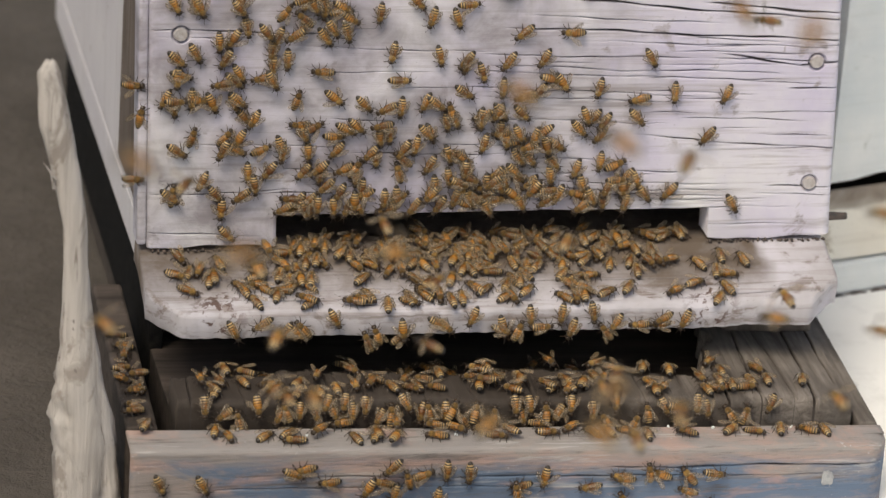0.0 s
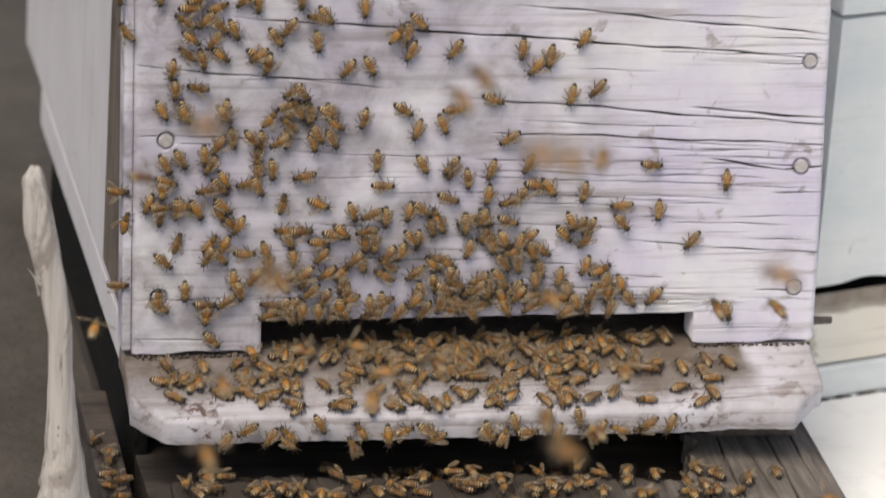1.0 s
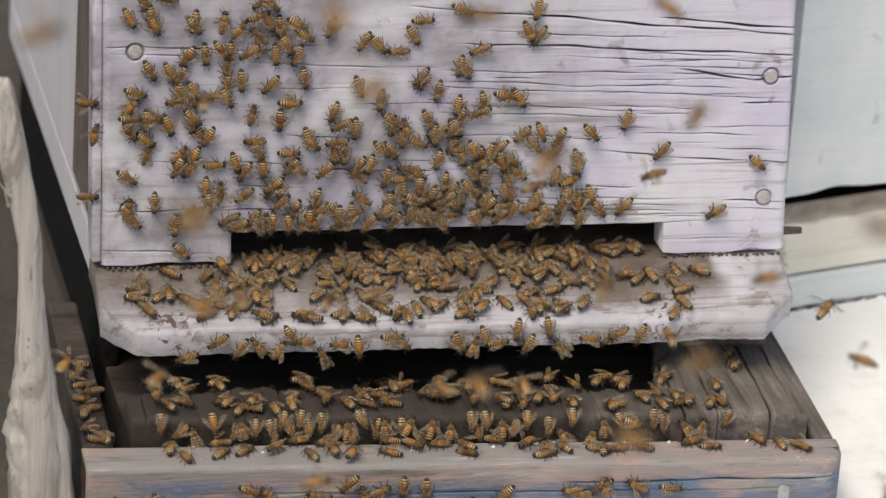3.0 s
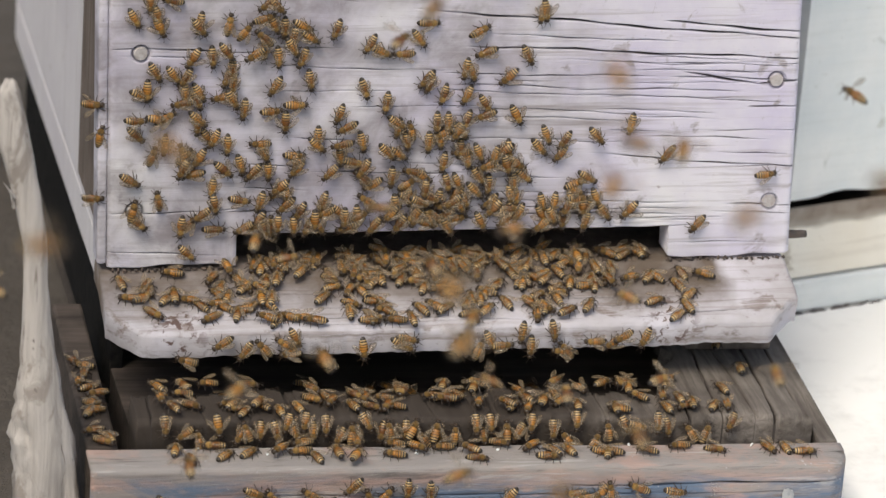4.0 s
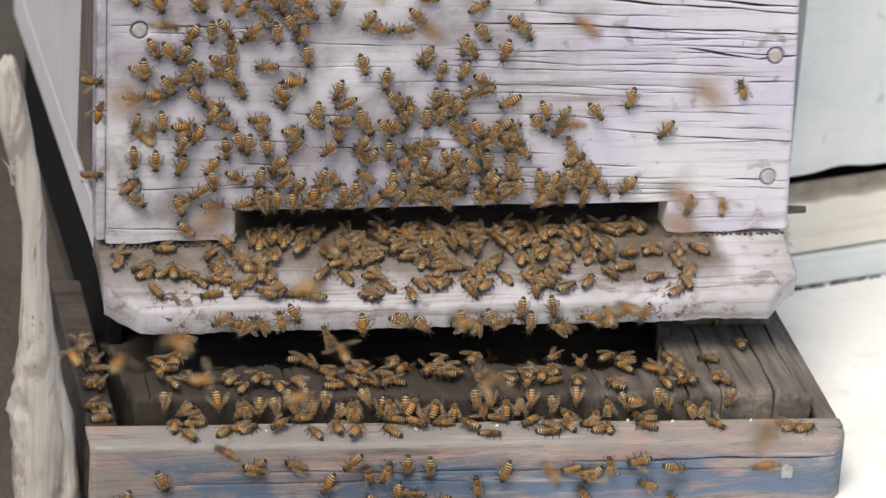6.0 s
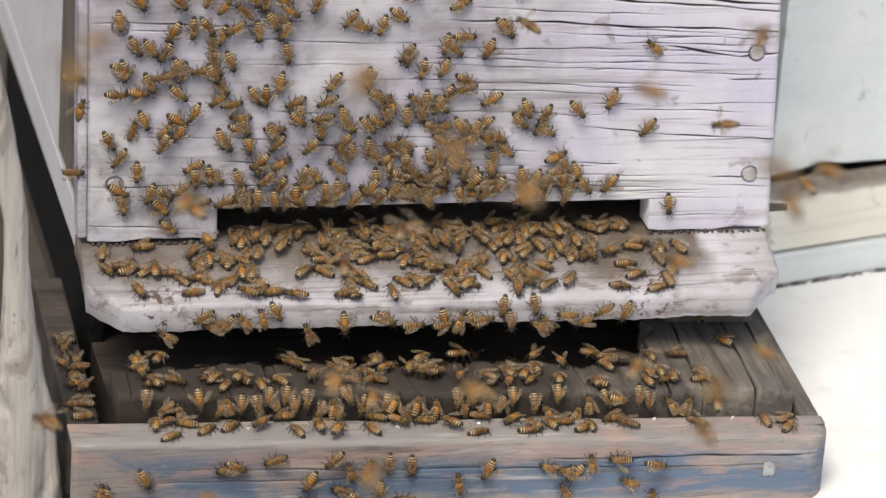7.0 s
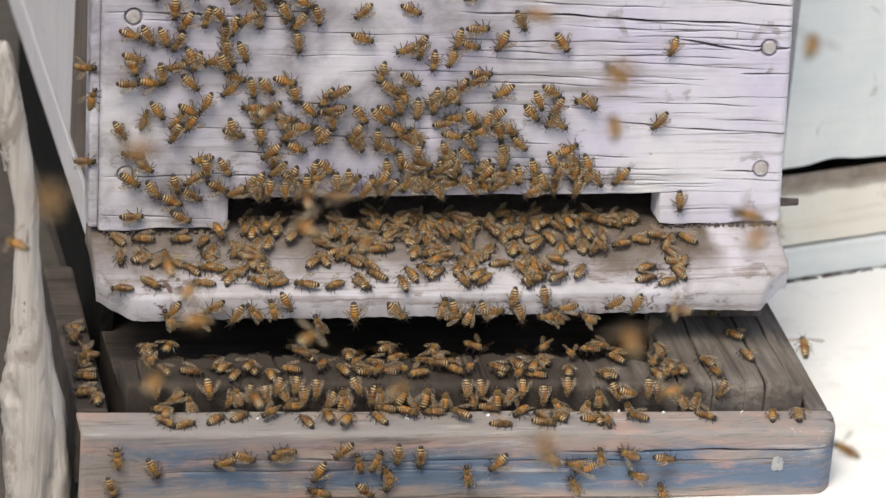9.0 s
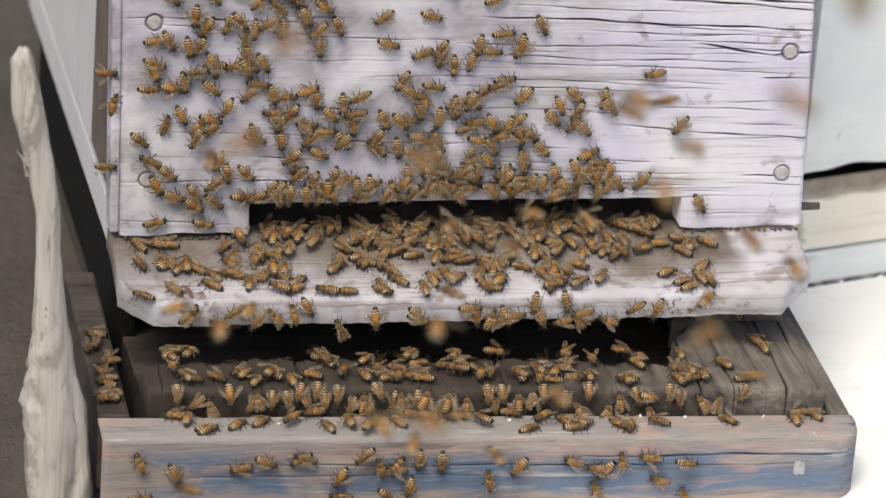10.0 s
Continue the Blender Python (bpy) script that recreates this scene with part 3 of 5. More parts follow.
# ---- bleached stake beside the hive ----
stake = thing("wooden_stake", "bleached split wooden stake standing beside the hive", "stake")
STAKE = ((0.152, -0.2735, 0.0030), (0.146, -0.2740, 0.0062), (0.115, -0.2700, 0.0088), (0.082, -0.2622, 0.0074), (0.055, -0.2576, 0.0066), (0.015, -0.2562, 0.0074),
         (-0.012, -0.2545, 0.0102), (-0.050, -0.2520, 0.0165), (-0.075, -0.2484, 0.0180), (-0.122, -0.2458, 0.0192))  # height, middle, half width


def stake_at(z):
    zs = [r[0] for r in STAKE][::-1]
    return (float(np.interp(z, zs, [r[i] for r in STAKE][::-1])) for i in (1, 2))


bm = bmesh.new()
rings = []
LV, SEG = 150, 36
for k in range(LV):
    s = k / (LV - 1)
    z = 0.152 - s * 0.2745
    cx, hw = stake_at(z)
    ring = []
    for j in range(SEG):
        a = 2 * math.pi * j / SEG
        ca, sa = math.cos(a), math.sin(a)
        f = 1 + 0.10 * noise.noise((ca * 1.5, sa * 1.5, s * 8)) + 0.10 * noise.noise((ca * 4, sa * 4, s * 11)) + 0.08 * noise.noise((ca * 10, sa * 10, s * 20))
        # torn fibres on one flank
        torn = float(smoothstep((-0.2 - ca) * 2.5)) * math.exp(-((z + 0.052) / 0.030) ** 2)
        f += torn * (0.22 * noise.noise((ca * 2, sa * 2, s * 22)) + 0.12 * noise.noise((ca * 5, sa * 5, s * 60)))
        # a split that opens towards the foot, and a flat riven front
        gape = (0.05 * float(smoothstep((s - 0.62) * 3)) + 0.22 * float(smoothstep((s - 0.80) * 6))) * math.exp(-((ca - 0.40 - 0.1 * math.sin(s * 30)) / 0.11) ** 2) * (sa < 0)
        flat = 0.55 if sa < 0 else 0.75
        ring.append(bm.verts.new((cx + ca * hw * f, -0.1 + sa * hw * flat * (f - 2 * gape), z + 0.002 * noise.noise((ca * 3, sa * 3, 0.5)) * (k == 0))))
    rings.append(ring)
for r0, r1 in zip(rings, rings[1:]):
    for j in range(SEG):
        bm.faces.new((r0[j], r1[j], r1[(j + 1) % SEG], r0[(j + 1) % SEG]))
bm.faces.new(rings[0][::-1])
bm.faces.new(rings[-1])
bmesh.ops.recalc_face_normals(bm, faces=bm.faces[:])
part("stake_body", bm, M_POST, stake, "", True)
for z, length, turn in ((0.090, 0.013, -35), (0.084, 0.010, -15)):
    bm = bmesh.new()
    cx, hw = stake_at(z)
    bmesh.ops.create_cone(bm, cap_ends=True, segments=6, radius1=0.0011, radius2=0.0002, depth=length, matrix=pose(cx - hw - 0.0012, -0.103, z, 10, turn))
    part("splinter", bm, M_POST, stake)

# ---- neighbouring hive ----
def arched_board():
    """The board above the entrance, its lower edge cut in a shallow arch."""
    bm = bmesh.new()
    bmesh.ops.create_grid(bm, x_segments=60, y_segments=4, size=0.5)
    for v in bm.verts:
        x = 0.175 + 0.41 * v.co.x
        low = -0.0452 + 0.0034 * math.exp(-((x - 0.012) / 0.024) ** 2) + 0.0004 * math.sin(x * 170)
        v.co = Vector((x, 0.0, low + (0.138 - low) * (v.co.y + 0.5)))
    made = bmesh.ops.extrude_face_region(bm, geom=bm.faces[:])["geom"]
    bmesh.ops.translate(bm, verts=[g for g in made if isinstance(g, bmesh.types.BMVert)], vec=(0, 0.02, 0))
    bmesh.ops.recalc_face_normals(bm, faces=bm.faces[:])
    return bm


near = thing("neighbour_hive", "pale blue-white hive with a dark entrance gap", "beehive", at=pose(0.30, 0.20, 0, 0, 0, 16))
part("front_board", arched_board(), M_NWALL, near)
part("upper_board", box(-0.03, 0.38, 0.001, 0.02, 0.140, 0.36, 0.002), M_NWALL, near)
part("side_board", box(0.36, 0.38, 0.021, 0.24, -0.044, 0.36, 0.002), M_NWALL, near)
part("side_board", box(-0.03, -0.01, 0.021, 0.24, -0.044, 0.36, 0.002), M_NWALL, near)
part("lid", box(-0.033, 0.39, -0.01, 0.25, 0.362, 0.39, 0.003), M_NWALL, near)
part("back_board", box(-0.01, 0.36, 0.22, 0.24, -0.066, 0.36, 0.002), M_NWALL, near)
# floor coloured dark so that the entrance gap reads as shade
part("bottom_board", box(-0.03, 0.38, 0.0, 0.24, -0.12, -0.066, 0.002), M_DARKWOOD, near)
part("entrance_board", box(-0.05, 0.375, -0.006, -0.0005, -0.0965, -0.0492, 0.0015, lambda c: Vector((c.x, c.y - 0.004 * (c.z < -0.09), c.z + 0.0006 * math.sin(c.x * 90)))), M_NBEIGE, near, "beige worn board under the entrance gap")
part("base_rail", box(-0.07, 0.378, -0.012, -0.0005, -0.1205, -0.0978, 0.002, lambda c: Vector((c.x, c.y + 0.0012 * math.sin(c.x * 60), c.z))), M_NWALL, near)


# dark specks added along the base for its contact shade on the slab
bm = bmesh.new()
x = -0.07
r3 = random.Random(8)
while x < 0.378:
    k = r3.uniform(0.0006, 0.0021) * r3.choice((0.5, 1, 1))
    bmesh.ops.create_icosphere(bm, subdivisions=1, radius=k, matrix=pose(x, -0.0125, -0.1207 + 0.3 * k, 0, r3.uniform(-20, 20)) @ Matrix.Diagonal((r3.uniform(1.5, 4.5), 0.6, 0.7, 1)))
    x += k * r3.uniform(1.5, 9)
part("rotten_edge", bm, M_RUST, near, "dark specks standing in for the contact shade of the lower edge", True)["kind"] = "stuff"


# ---- honey bees ----
def ellipsoid(center, radii, seg=14, rings=9, tilt=0.0):
    bm = bmesh.new()
    bmesh.ops.create_uvsphere(bm, u_segments=seg, v_segments=rings, radius=1, matrix=pose(*center, tilt) @ Matrix.Diagonal((*radii, 1)))
    return bm


def tube(points, r0, r1, seg=5):
    bm = bmesh.new()
    pts = [Vector(p) for p in points]
    prev = None
    for k, p in enumerate(pts):
        d = (pts[min(k + 1, len(pts) - 1)] - pts[max(k - 1, 0)]).normalized()
        side = d.cross(Vector((0.3, 0.2, 1))).normalized()
        up = side.cross(d)
        r = r0 + (r1 - r0) * k / (len(pts) - 1)
        ring = [bm.verts.new(p + r * (math.cos(2 * math.pi * j / seg) * side + math.sin(2 * math.pi * j / seg) * up)) for j in range(seg)]
        if prev:
            for j in range(seg):
                bm.faces.new((prev[j], prev[(j + 1) % seg], ring[(j + 1) % seg], ring[j]))
        prev = ring
    bmesh.ops.recalc_face_normals(bm, faces=bm.faces[:])
    return bm


def abdomen_mesh(curl):
    bm = bmesh.new()
    prev = None
    n = 22
    for k in range(n + 1):
        s = k / n
        y = -0.0010 - 0.0096 * s
        r = 0.00252 * math.sqrt(1 - ((s - 0.36) / 0.655) ** 2) * (1 - 0.28 * math.exp(-(s / 0.09) ** 2))
        r *= 1 + 0.035 * math.cos(2 * math.pi * (y + 0.0198) / 0.00165)
        z = -0.0002 - curl * s * s
        ring = [bm.verts.new((r * math.cos(a), y, z + 0.86 * r * math.sin(a))) for a in (2 * math.pi * j / 14 for j in range(14))]
        if prev:
            for j in range(14):
                bm.faces.new((prev[j], prev[(j + 1) % 14], ring[(j + 1) % 14], ring[j]))
        else:
            bm.faces.new(ring)
        prev = ring
    bm.faces.new(prev[::-1])
    bmesh.ops.recalc_face_normals(bm, faces=bm.faces[:])
    return bm


def wing_mesh(side, length):
    """A thin lens-shaped blade along -y from the wing's root."""
    bm = bmesh.new()
    edge = [(0, 0), (0.16, 0.10), (0.55, 0.19), (0.85, 0.20), (1.0, 0.10), (0.97, -0.02), (0.7, -0.13), (0.35, -0.12), (0.1, -0.05)]
    lo = [bm.verts.new((side * w * length, -s * length, 0)) for s, w in edge]
    hi = [bm.verts.new((side * w * length, -s * length, 0.00006 + 0.0003 * s)) for s, w in edge]
    bm.faces.new(hi)
    bm.faces.new(lo[::-1])
    for k in range(len(edge)):
        j = (k + 1) % len(edge)
        bm.faces.new((lo[k], lo[j], hi[j], hi[k]))
    bmesh.ops.recalc_face_normals(bm, faces=bm.faces[:])
    return bm


def bee(label, spread, curl, flying=False):
    """One honey bee: head to +y, back to +z, feet at z = 0."""
    b = thing("honey_bee", label, "bee", "honey bees")
    body = 0.0030
    up = lambda bm: (bmesh.ops.translate(bm, verts=bm.verts[:], vec=(0, 0, body)), bm)[1]
    thorax = up(ellipsoid((0, 0, 0), (0.0022, 0.0024, 0.0021), 16, 10))
    for v in thorax.verts:
        v.co *= 1 + 0.05 * noise.noise(v.co * 2500)
    part("thorax", thorax, M_THORAX, b, "fuzzy golden-brown thorax", True)
    ab = part("abdomen", up(abdomen_mesh(curl)), M_ABDOMEN, b, "abdomen with amber and black bands", True)
    ab.data.attributes.new("along", "FLOAT", "POINT").data.foreach_set("value", [v.co.y for v in ab.data.vertices])
    head = part("head", up(ellipsoid((0, 0.0032, -0.0005), (0.0018, 0.0011, 0.0016), 12, 8, 20)), M_CHITIN, b, "", True)
    for s in (-1, 1):
        part("antenna", up(tube([(s * 0.0005, 0.004, 0.0003), (s * 0.0013, 0.0052, 0.0008), (s * 0.0019, 0.0068, 0.0)], 0.00016, 0.00012, 4)), M_CHITIN, head)
        wing = part("wing", wing_mesh(s, 0.0096), M_WING, b)
        wing.matrix_basis = pose(s * 0.0012, 0.0003, body + 0.0022, -4, s * (-12), s * spread)
        for k, (y0, y1, reach) in enumerate(((0.0012, 0.0040, 0.0040), (0.0, -0.0004, 0.0050), (-0.0012, -0.0052, 0.0048))):
            foot = -body if not flying else -0.0028
            part("leg", up(tube([(s * 0.0012, y0, -0.001), (s * reach * 0.62, (y0 + y1) / 2, 0.0002), (s * reach * 0.86, y1 * 0.9, foot * 0.55), (s * reach, y1, foot + 0.0002)], 0.00042 if k == 2 else 0.00032, 0.00016, 5)), M_CHITIN, b)
    return b


CRAWL = "honey bee with amber and black bands crawling on the hive"
KINDS = [bee(CRAWL, 9, 0.0006), bee(CRAWL, 17, 0.0014), bee("honey bee with half-spread wings on the hive", 34, 0.0002)]
KINDS[0].scale = (0.97,) * 3
KINDS[1].scale = (0.92,) * 3
KINDS[2].scale = (1.0,) * 3
FLYER = bee("honey bee flying before the hive, wings spread", 75, 0.0012, True)
used = {k: 0 for k in range(4)}


def take(k):
    """The first bee of a kind is the built one; the rest are copies."""
    src = (*KINDS, FLYER)[k]
    used[k] += 1
    return src if used[k] == 1 else copy_thing(src, Matrix.Identity(4))


def turned(origin, normal, forward):
    n = Vector(normal).normalized()
    f = Vector(forward)
    f = (f - f.dot(n) * n).normalized()
    r = f.cross(n)
    return Matrix.Translation(origin) @ Matrix((r, f, n)).transposed().to_4x4()


# Surfaces on which bees crawl: a place from (u, v), the outward normal, the directions of u and v.
def on_wall(u, v):
    return Vector((u, -0.0004, v)), Vector((0, -1, 0)), Vector((1, 0, 0)), Vector((0, 0, 1))


def on_landing(u, v):
    return Vector((u, v, -0.0028 + min(v, 0) * 0.345)), Vector((0, -0.33, 0.945)), Vector((1, 0, 0)), Vector((0, 0.945, 0.33))


def on_corner(u, v):
    return Vector((left_x(v) - 0.006 + u, 0.004, v)), Vector((-0.55, -0.83, 0)), Vector((0.83, -0.55, 0)), Vector((0, 0, 1))


def on_plank(u, v):
    return Vector((u, v, -0.0590 + 0.05 * (v + 0.088) - 0.0235 * u)), Vector((0, -0.05, 1)), Vector((1, 0, -0.0235)), Vector((0, 1, 0.05))


def on_floor(u, v):
    return Vector((u, v, -0.0778 - 0.0235 * u)), Vector((0, 0, 1)), Vector((1, 0, -0.0235)), Vector((0, 1, 0))


def on_rail_top(u, v):
    return Vector((u, v, -0.0735 + 0.10 * (v + 0.1) - 0.0235 * u)), Vector((0, -0.1, 1)), Vector((1, 0, -0.0235)), Vector((0, 1, 0.1))


def on_rail_face(u, v):
    return Vector((u, -0.1232, v - 0.0235 * u)), Vector((0, -1, 0)), Vector((1, 0, -0.0235)), Vector((0, 0, 1))


def on_edge(u, v):
    return Vector((u, -0.0512 + 0.0, v)), Vector((0, -1, 0.15)), Vector((1, 0, 0)), Vector((0, 0, 1))


def on_side_rail(u, v):
    return Vector((u, v, -0.0722 + 0.09 * (v + 0.1) - 0.0235 * u)), Vector((0, -0.09, 1)), Vector((1, 0, 0)), Vector((0, 1, 0.09))


def on_lip(u, v):
    return Vector((u, -0.0928, v - 0.0235 * u)), Vector((0, -1, 0.45)), Vector((1, 0, -0.0235)), Vector((0, 0.45, 1))


brnd = random.Random(11)
crawlers = []  # (bee, surface, region test, u, v, heading, pace)


def inside_wall(u, v):
    return left_x(v) + 0.004 < u < right_x(v) - 0.006 and 0.006 < v < 0.27 and not (SLOT[0] - 0.004 < u < SLOT[1] + 0.004 and v < 0.0235)


resting = []  # bees packed so close that nobody could count them: (kind, pose)


def settle(count, surface, draw, test, gap, heading, kinds=(0, 0, 0, 1, 1, 1, 2), packed=0):
    spots = []
    tries = 0
    while len(spots) < count + packed and tries < 9000:
        tries += 1
        u, v = draw()
        if test(u, v) and all((u - a) ** 2 + (v - b) ** 2 > gap * gap for a, b in spots):
            spots.append((u, v))
            if len(spots) > count:
                p, n, du, dv = surface(u, v)
                a = radians(heading())
                p = p + n * brnd.choice((0, 0, 0.0012, 0.0028))
                resting.append((brnd.choice(kinds), turned(p, n, math.cos(a) * dv + math.sin(a) * du)))
                continue
            pace = brnd.choice((0.0, 0.0005, 0.001, 0.0016, 0.003, 0.005, 0.008))
            crawlers.append((take(brnd.choice(kinds)), surface, test, u, v, heading(), pace))


def mixed(*humps):
    """Draws a place from weighted humps: weight, u, v, spread u, spread v."""
    total = sum(h[0] for h in humps)

    def draw():
        x = brnd.uniform(0, total)
        for w, u, v, su, sv in humps:
            x -= w
            if x <= 0:
                break
        return brnd.gauss(u, su), brnd.gauss(v, sv)
    return draw


anyway = lambda: brnd.uniform(-180, 180)
down = lambda: 180 + brnd.gauss(0, 50) if brnd.random() < 0.85 else anyway()
inout = lambda: brnd.choice((0, 0, 180)) + brnd.gauss(0, 45)
settle(82, on_landing, mixed((4, -0.02, -0.009, 0.085, 0.007), (1.5, -0.14, -0.022, 0.035, 0.012), (1.5, 0.0, -0.025, 0.06, 0.010), (0.8, 0.12, -0.012, 0.03, 0.008), (1, -0.03, -0.042, 0.09, 0.004)),
       lambda u, v: -0.198 < u < 0.165 and -0.047 < v < (0.014 if -0.12 < u < 0.12 else -0.004), 0.0066, inout)
settle(12, on_edge, mixed((1, -0.01, -0.031, 0.09, 0.003)), lambda u, v: -0.17 < u < 0.15 and -0.037 < v < -0.026, 0.010, down)
settle(40, on_plank, mixed((3, -0.02, -0.075, 0.10, 0.010), (1, 0.09, -0.06, 0.04, 0.02), (1, -0.12, -0.065, 0.05, 0.02)), lambda u, v: -0.185 < u < 0.18 and -0.086 < v < (0.0 if u > 0.163 else -0.050), 0.0080, inout)
settle(14, on_rail_top, mixed((1, 0.0, -0.109, 0.11, 0.005)), lambda u, v: -0.21 < u < 0.20 and -0.117 < v < -0.100, 0.0085, anyway)
settle(12, on_rail_face, mixed((1, -0.05, -0.092, 0.11, 0.009)), lambda u, v: -0.21 < u < 0.20 and -0.112 < v < -0.086, 0.012, anyway)
settle(7, on_side_rail, mixed((1, -0.218, -0.05, 0.003, 0.035)), lambda u, v: -0.224 < u < -0.212 and -0.098 < v < 0.02, 0.010, anyway)
# the packed rest
settle(0, on_edge, mixed((1, -0.01, -0.030, 0.09, 0.003)), lambda u, v: -0.16 < u < 0.14 and -0.036 < v < -0.025, 0.0085, down, packed=15)
settle(0, on_landing, mixed((1, -0.03, -0.040, 0.08, 0.005)), lambda u, v: -0.17 < u < 0.14 and -0.048 < v < -0.028, 0.009, anyway, packed=16)
settle(0, on_wall, mixed((1.6, -0.03, 0.030, 0.065, 0.004), (1.5, -0.01, 0.055, 0.045, 0.014), (1.0, -0.16, 0.11, 0.02, 0.04), (0.9, -0.11, 0.145, 0.014, 0.014), (0.8, -0.17, 0.19, 0.02, 0.03), (0.5, -0.12, 0.23, 0.05, 0.02)), inside_wall, 0.0056, down, packed=128)
# bees that hang over the upper edge of the entrance
settle(0, on_wall, mixed((2, -0.09, 0.0225, 0.03, 0.002), (2, 0.0, 0.0235, 0.06, 0.002)), lambda u, v: -0.126 < u < 0.085 and 0.020 < v < 0.027, 0.0066, lambda: 180 + brnd.gauss(0, 30), packed=18)
settle(0, on_landing, mixed((4, -0.01, -0.003, 0.08, 0.006), (1.8, -0.07, 0.007, 0.05, 0.005), (1.3, 0.06, 0.010, 0.04, 0.006), (1, -0.13, -0.020, 0.03, 0.008), (1.3, 0.0, -0.020, 0.06, 0.008)), lambda u, v: -0.19 < u < 0.12 and -0.036 < v < (0.022 if -0.124 < u < 0.12 else -0.004), 0.0056, inout, packed=104)
settle(0, on_plank, mixed((2, -0.03, -0.080, 0.09, 0.005), (1, -0.02, -0.066, 0.09, 0.010)), lambda u, v: -0.185 < u < 0.15 and -0.087 < v < -0.061, 0.0068, inout, packed=30)
settle(0, on_lip, mixed((1, -0.03, -0.068, 0.09, 0.003)), lambda u, v: -0.185 < u < 0.15 and -0.073 < v < -0.062, 0.0074, lambda: brnd.choice((0, 180)) + brnd.gauss(0, 28), packed=46)
settle(0, on_rail_face, mixed((1, -0.03, -0.092, 0.12, 0.009)), lambda u, v: -0.21 < u < 0.16 and -0.112 < v < -0.084, 0.011, anyway, packed=16)
settle(0, on_side_rail, mixed((1, -0.218, -0.06, 0.004, 0.03)), lambda u, v: -0.224 < u < -0.211 and -0.098 < v < 0.01, 0.009, anyway, packed=5)
settle(0, on_rail_top, mixed((1, -0.04, -0.106, 0.09, 0.004)), lambda u, v: -0.2 < u < 0.16 and -0.117 < v < -0.100, 0.0080, anyway, packed=18)


settle(0, on_corner, mixed((2, 0.002, 0.20, 0.003, 0.05), (1, 0.002, 0.09, 0.003, 0.05)), lambda u, v: -0.002 < u < 0.006 and 0.008 < v < 0.27, 0.016, anyway, packed=8)
settle(0, on_wall, mixed((2, -0.02, 0.036, 0.06, 0.009), (1, -0.03, 0.07, 0.05, 0.015)), inside_wall, 0.0058, down, packed=26)
settle(0, on_floor, mixed((1, -0.02, -0.035, 0.10, 0.012)), lambda u, v: -0.18 < u < 0.12 and -0.058 < v < -0.005, 0.011, anyway, packed=26)


def crawl_rows(surface, test, u, v, heading, pace, seed):
    r = random.Random(seed)
    rows, lively = [], pace
    for k in range(21):
        p, n, du, dv = surface(u, v)
        a = radians(heading)
        rows.append((k * 0.5, turned(p, n, math.cos(a) * dv + math.sin(a) * du)))
        if r.random() < 0.2:
            lively = pace * r.choice((0.0, 1.0, 2.0))
        turn = r.gauss(0, 9 if lively < 0.002 else 22)
        for extra in (0, 35, -35, 55, -55):
            h = heading + max(-60, min(60, turn + extra))
            nu, nv = u + math.sin(radians(h)) * lively * 0.5 * 2, v + math.cos(radians(h)) * lively * 0.5 * 2
            if test(nu, nv):
                u, v, heading = nu, nv, h
                break
        else:
            heading += max(-60, min(60, turn))
    return rows


def packed_bees():
    """The bees that sit packed and still, in one mesh."""
    stock = []
    for src in KINDS:
        verts, faces, mats, along = [], [], [], []
        for o in src.children_recursive:
            m = o.matrix_basis if o.parent == src else o.parent.matrix_basis @ o.matrix_basis
            base = len(verts)
            verts += [m @ v.co for v in o.data.vertices]
            along += [v.co.y for v in o.data.vertices]
            for p in o.data.polygons:
                faces.append([base + i for i in p.vertices])
                mats.append((M_ABDOMEN, M_THORAX, M_CHITIN, M_WING).index(o.data.materials[0]))
        stock.append((np.array(verts) * src.scale[0], faces, mats, along))
    V, F, MI, AL, TI = [], [], [], [], []
    for k, m in resting:
        verts, faces, mats, along = stock[k]
        base, a = sum(map(len, V)), np.array(m)
        V.append(verts @ a[:3, :3].T + a[:3, 3])
        F += [[base + i for i in f] for f in faces]
        MI += mats
        AL += along
        TI += [brnd.random()] * len(along)
    me = bpy.data.meshes.new("packed_honey_bees")
    me.from_pydata(np.concatenate(V).tolist(), [], F)
    for m in (M_ABDOMEN, M_THORAX, M_CHITIN, M_WING):
        me.materials.append(m)
    me.polygons.foreach_set("material_index", MI)
    me.polygons.foreach_set("use_smooth", [True] * len(F))
    me.attributes.new("along", "FLOAT", "POINT").data.foreach_set("value", AL)
    me.attributes.new("tint", "FLOAT", "POINT").data.foreach_set("value", TI)
    return tagged(new("packed_honey_bees", me), "honey bees packed closely round the hive entrance", "bees", kind="stuff")


packed_bees()

FLYERS = 34
flyers = [take(3) for _ in range(FLYERS)]


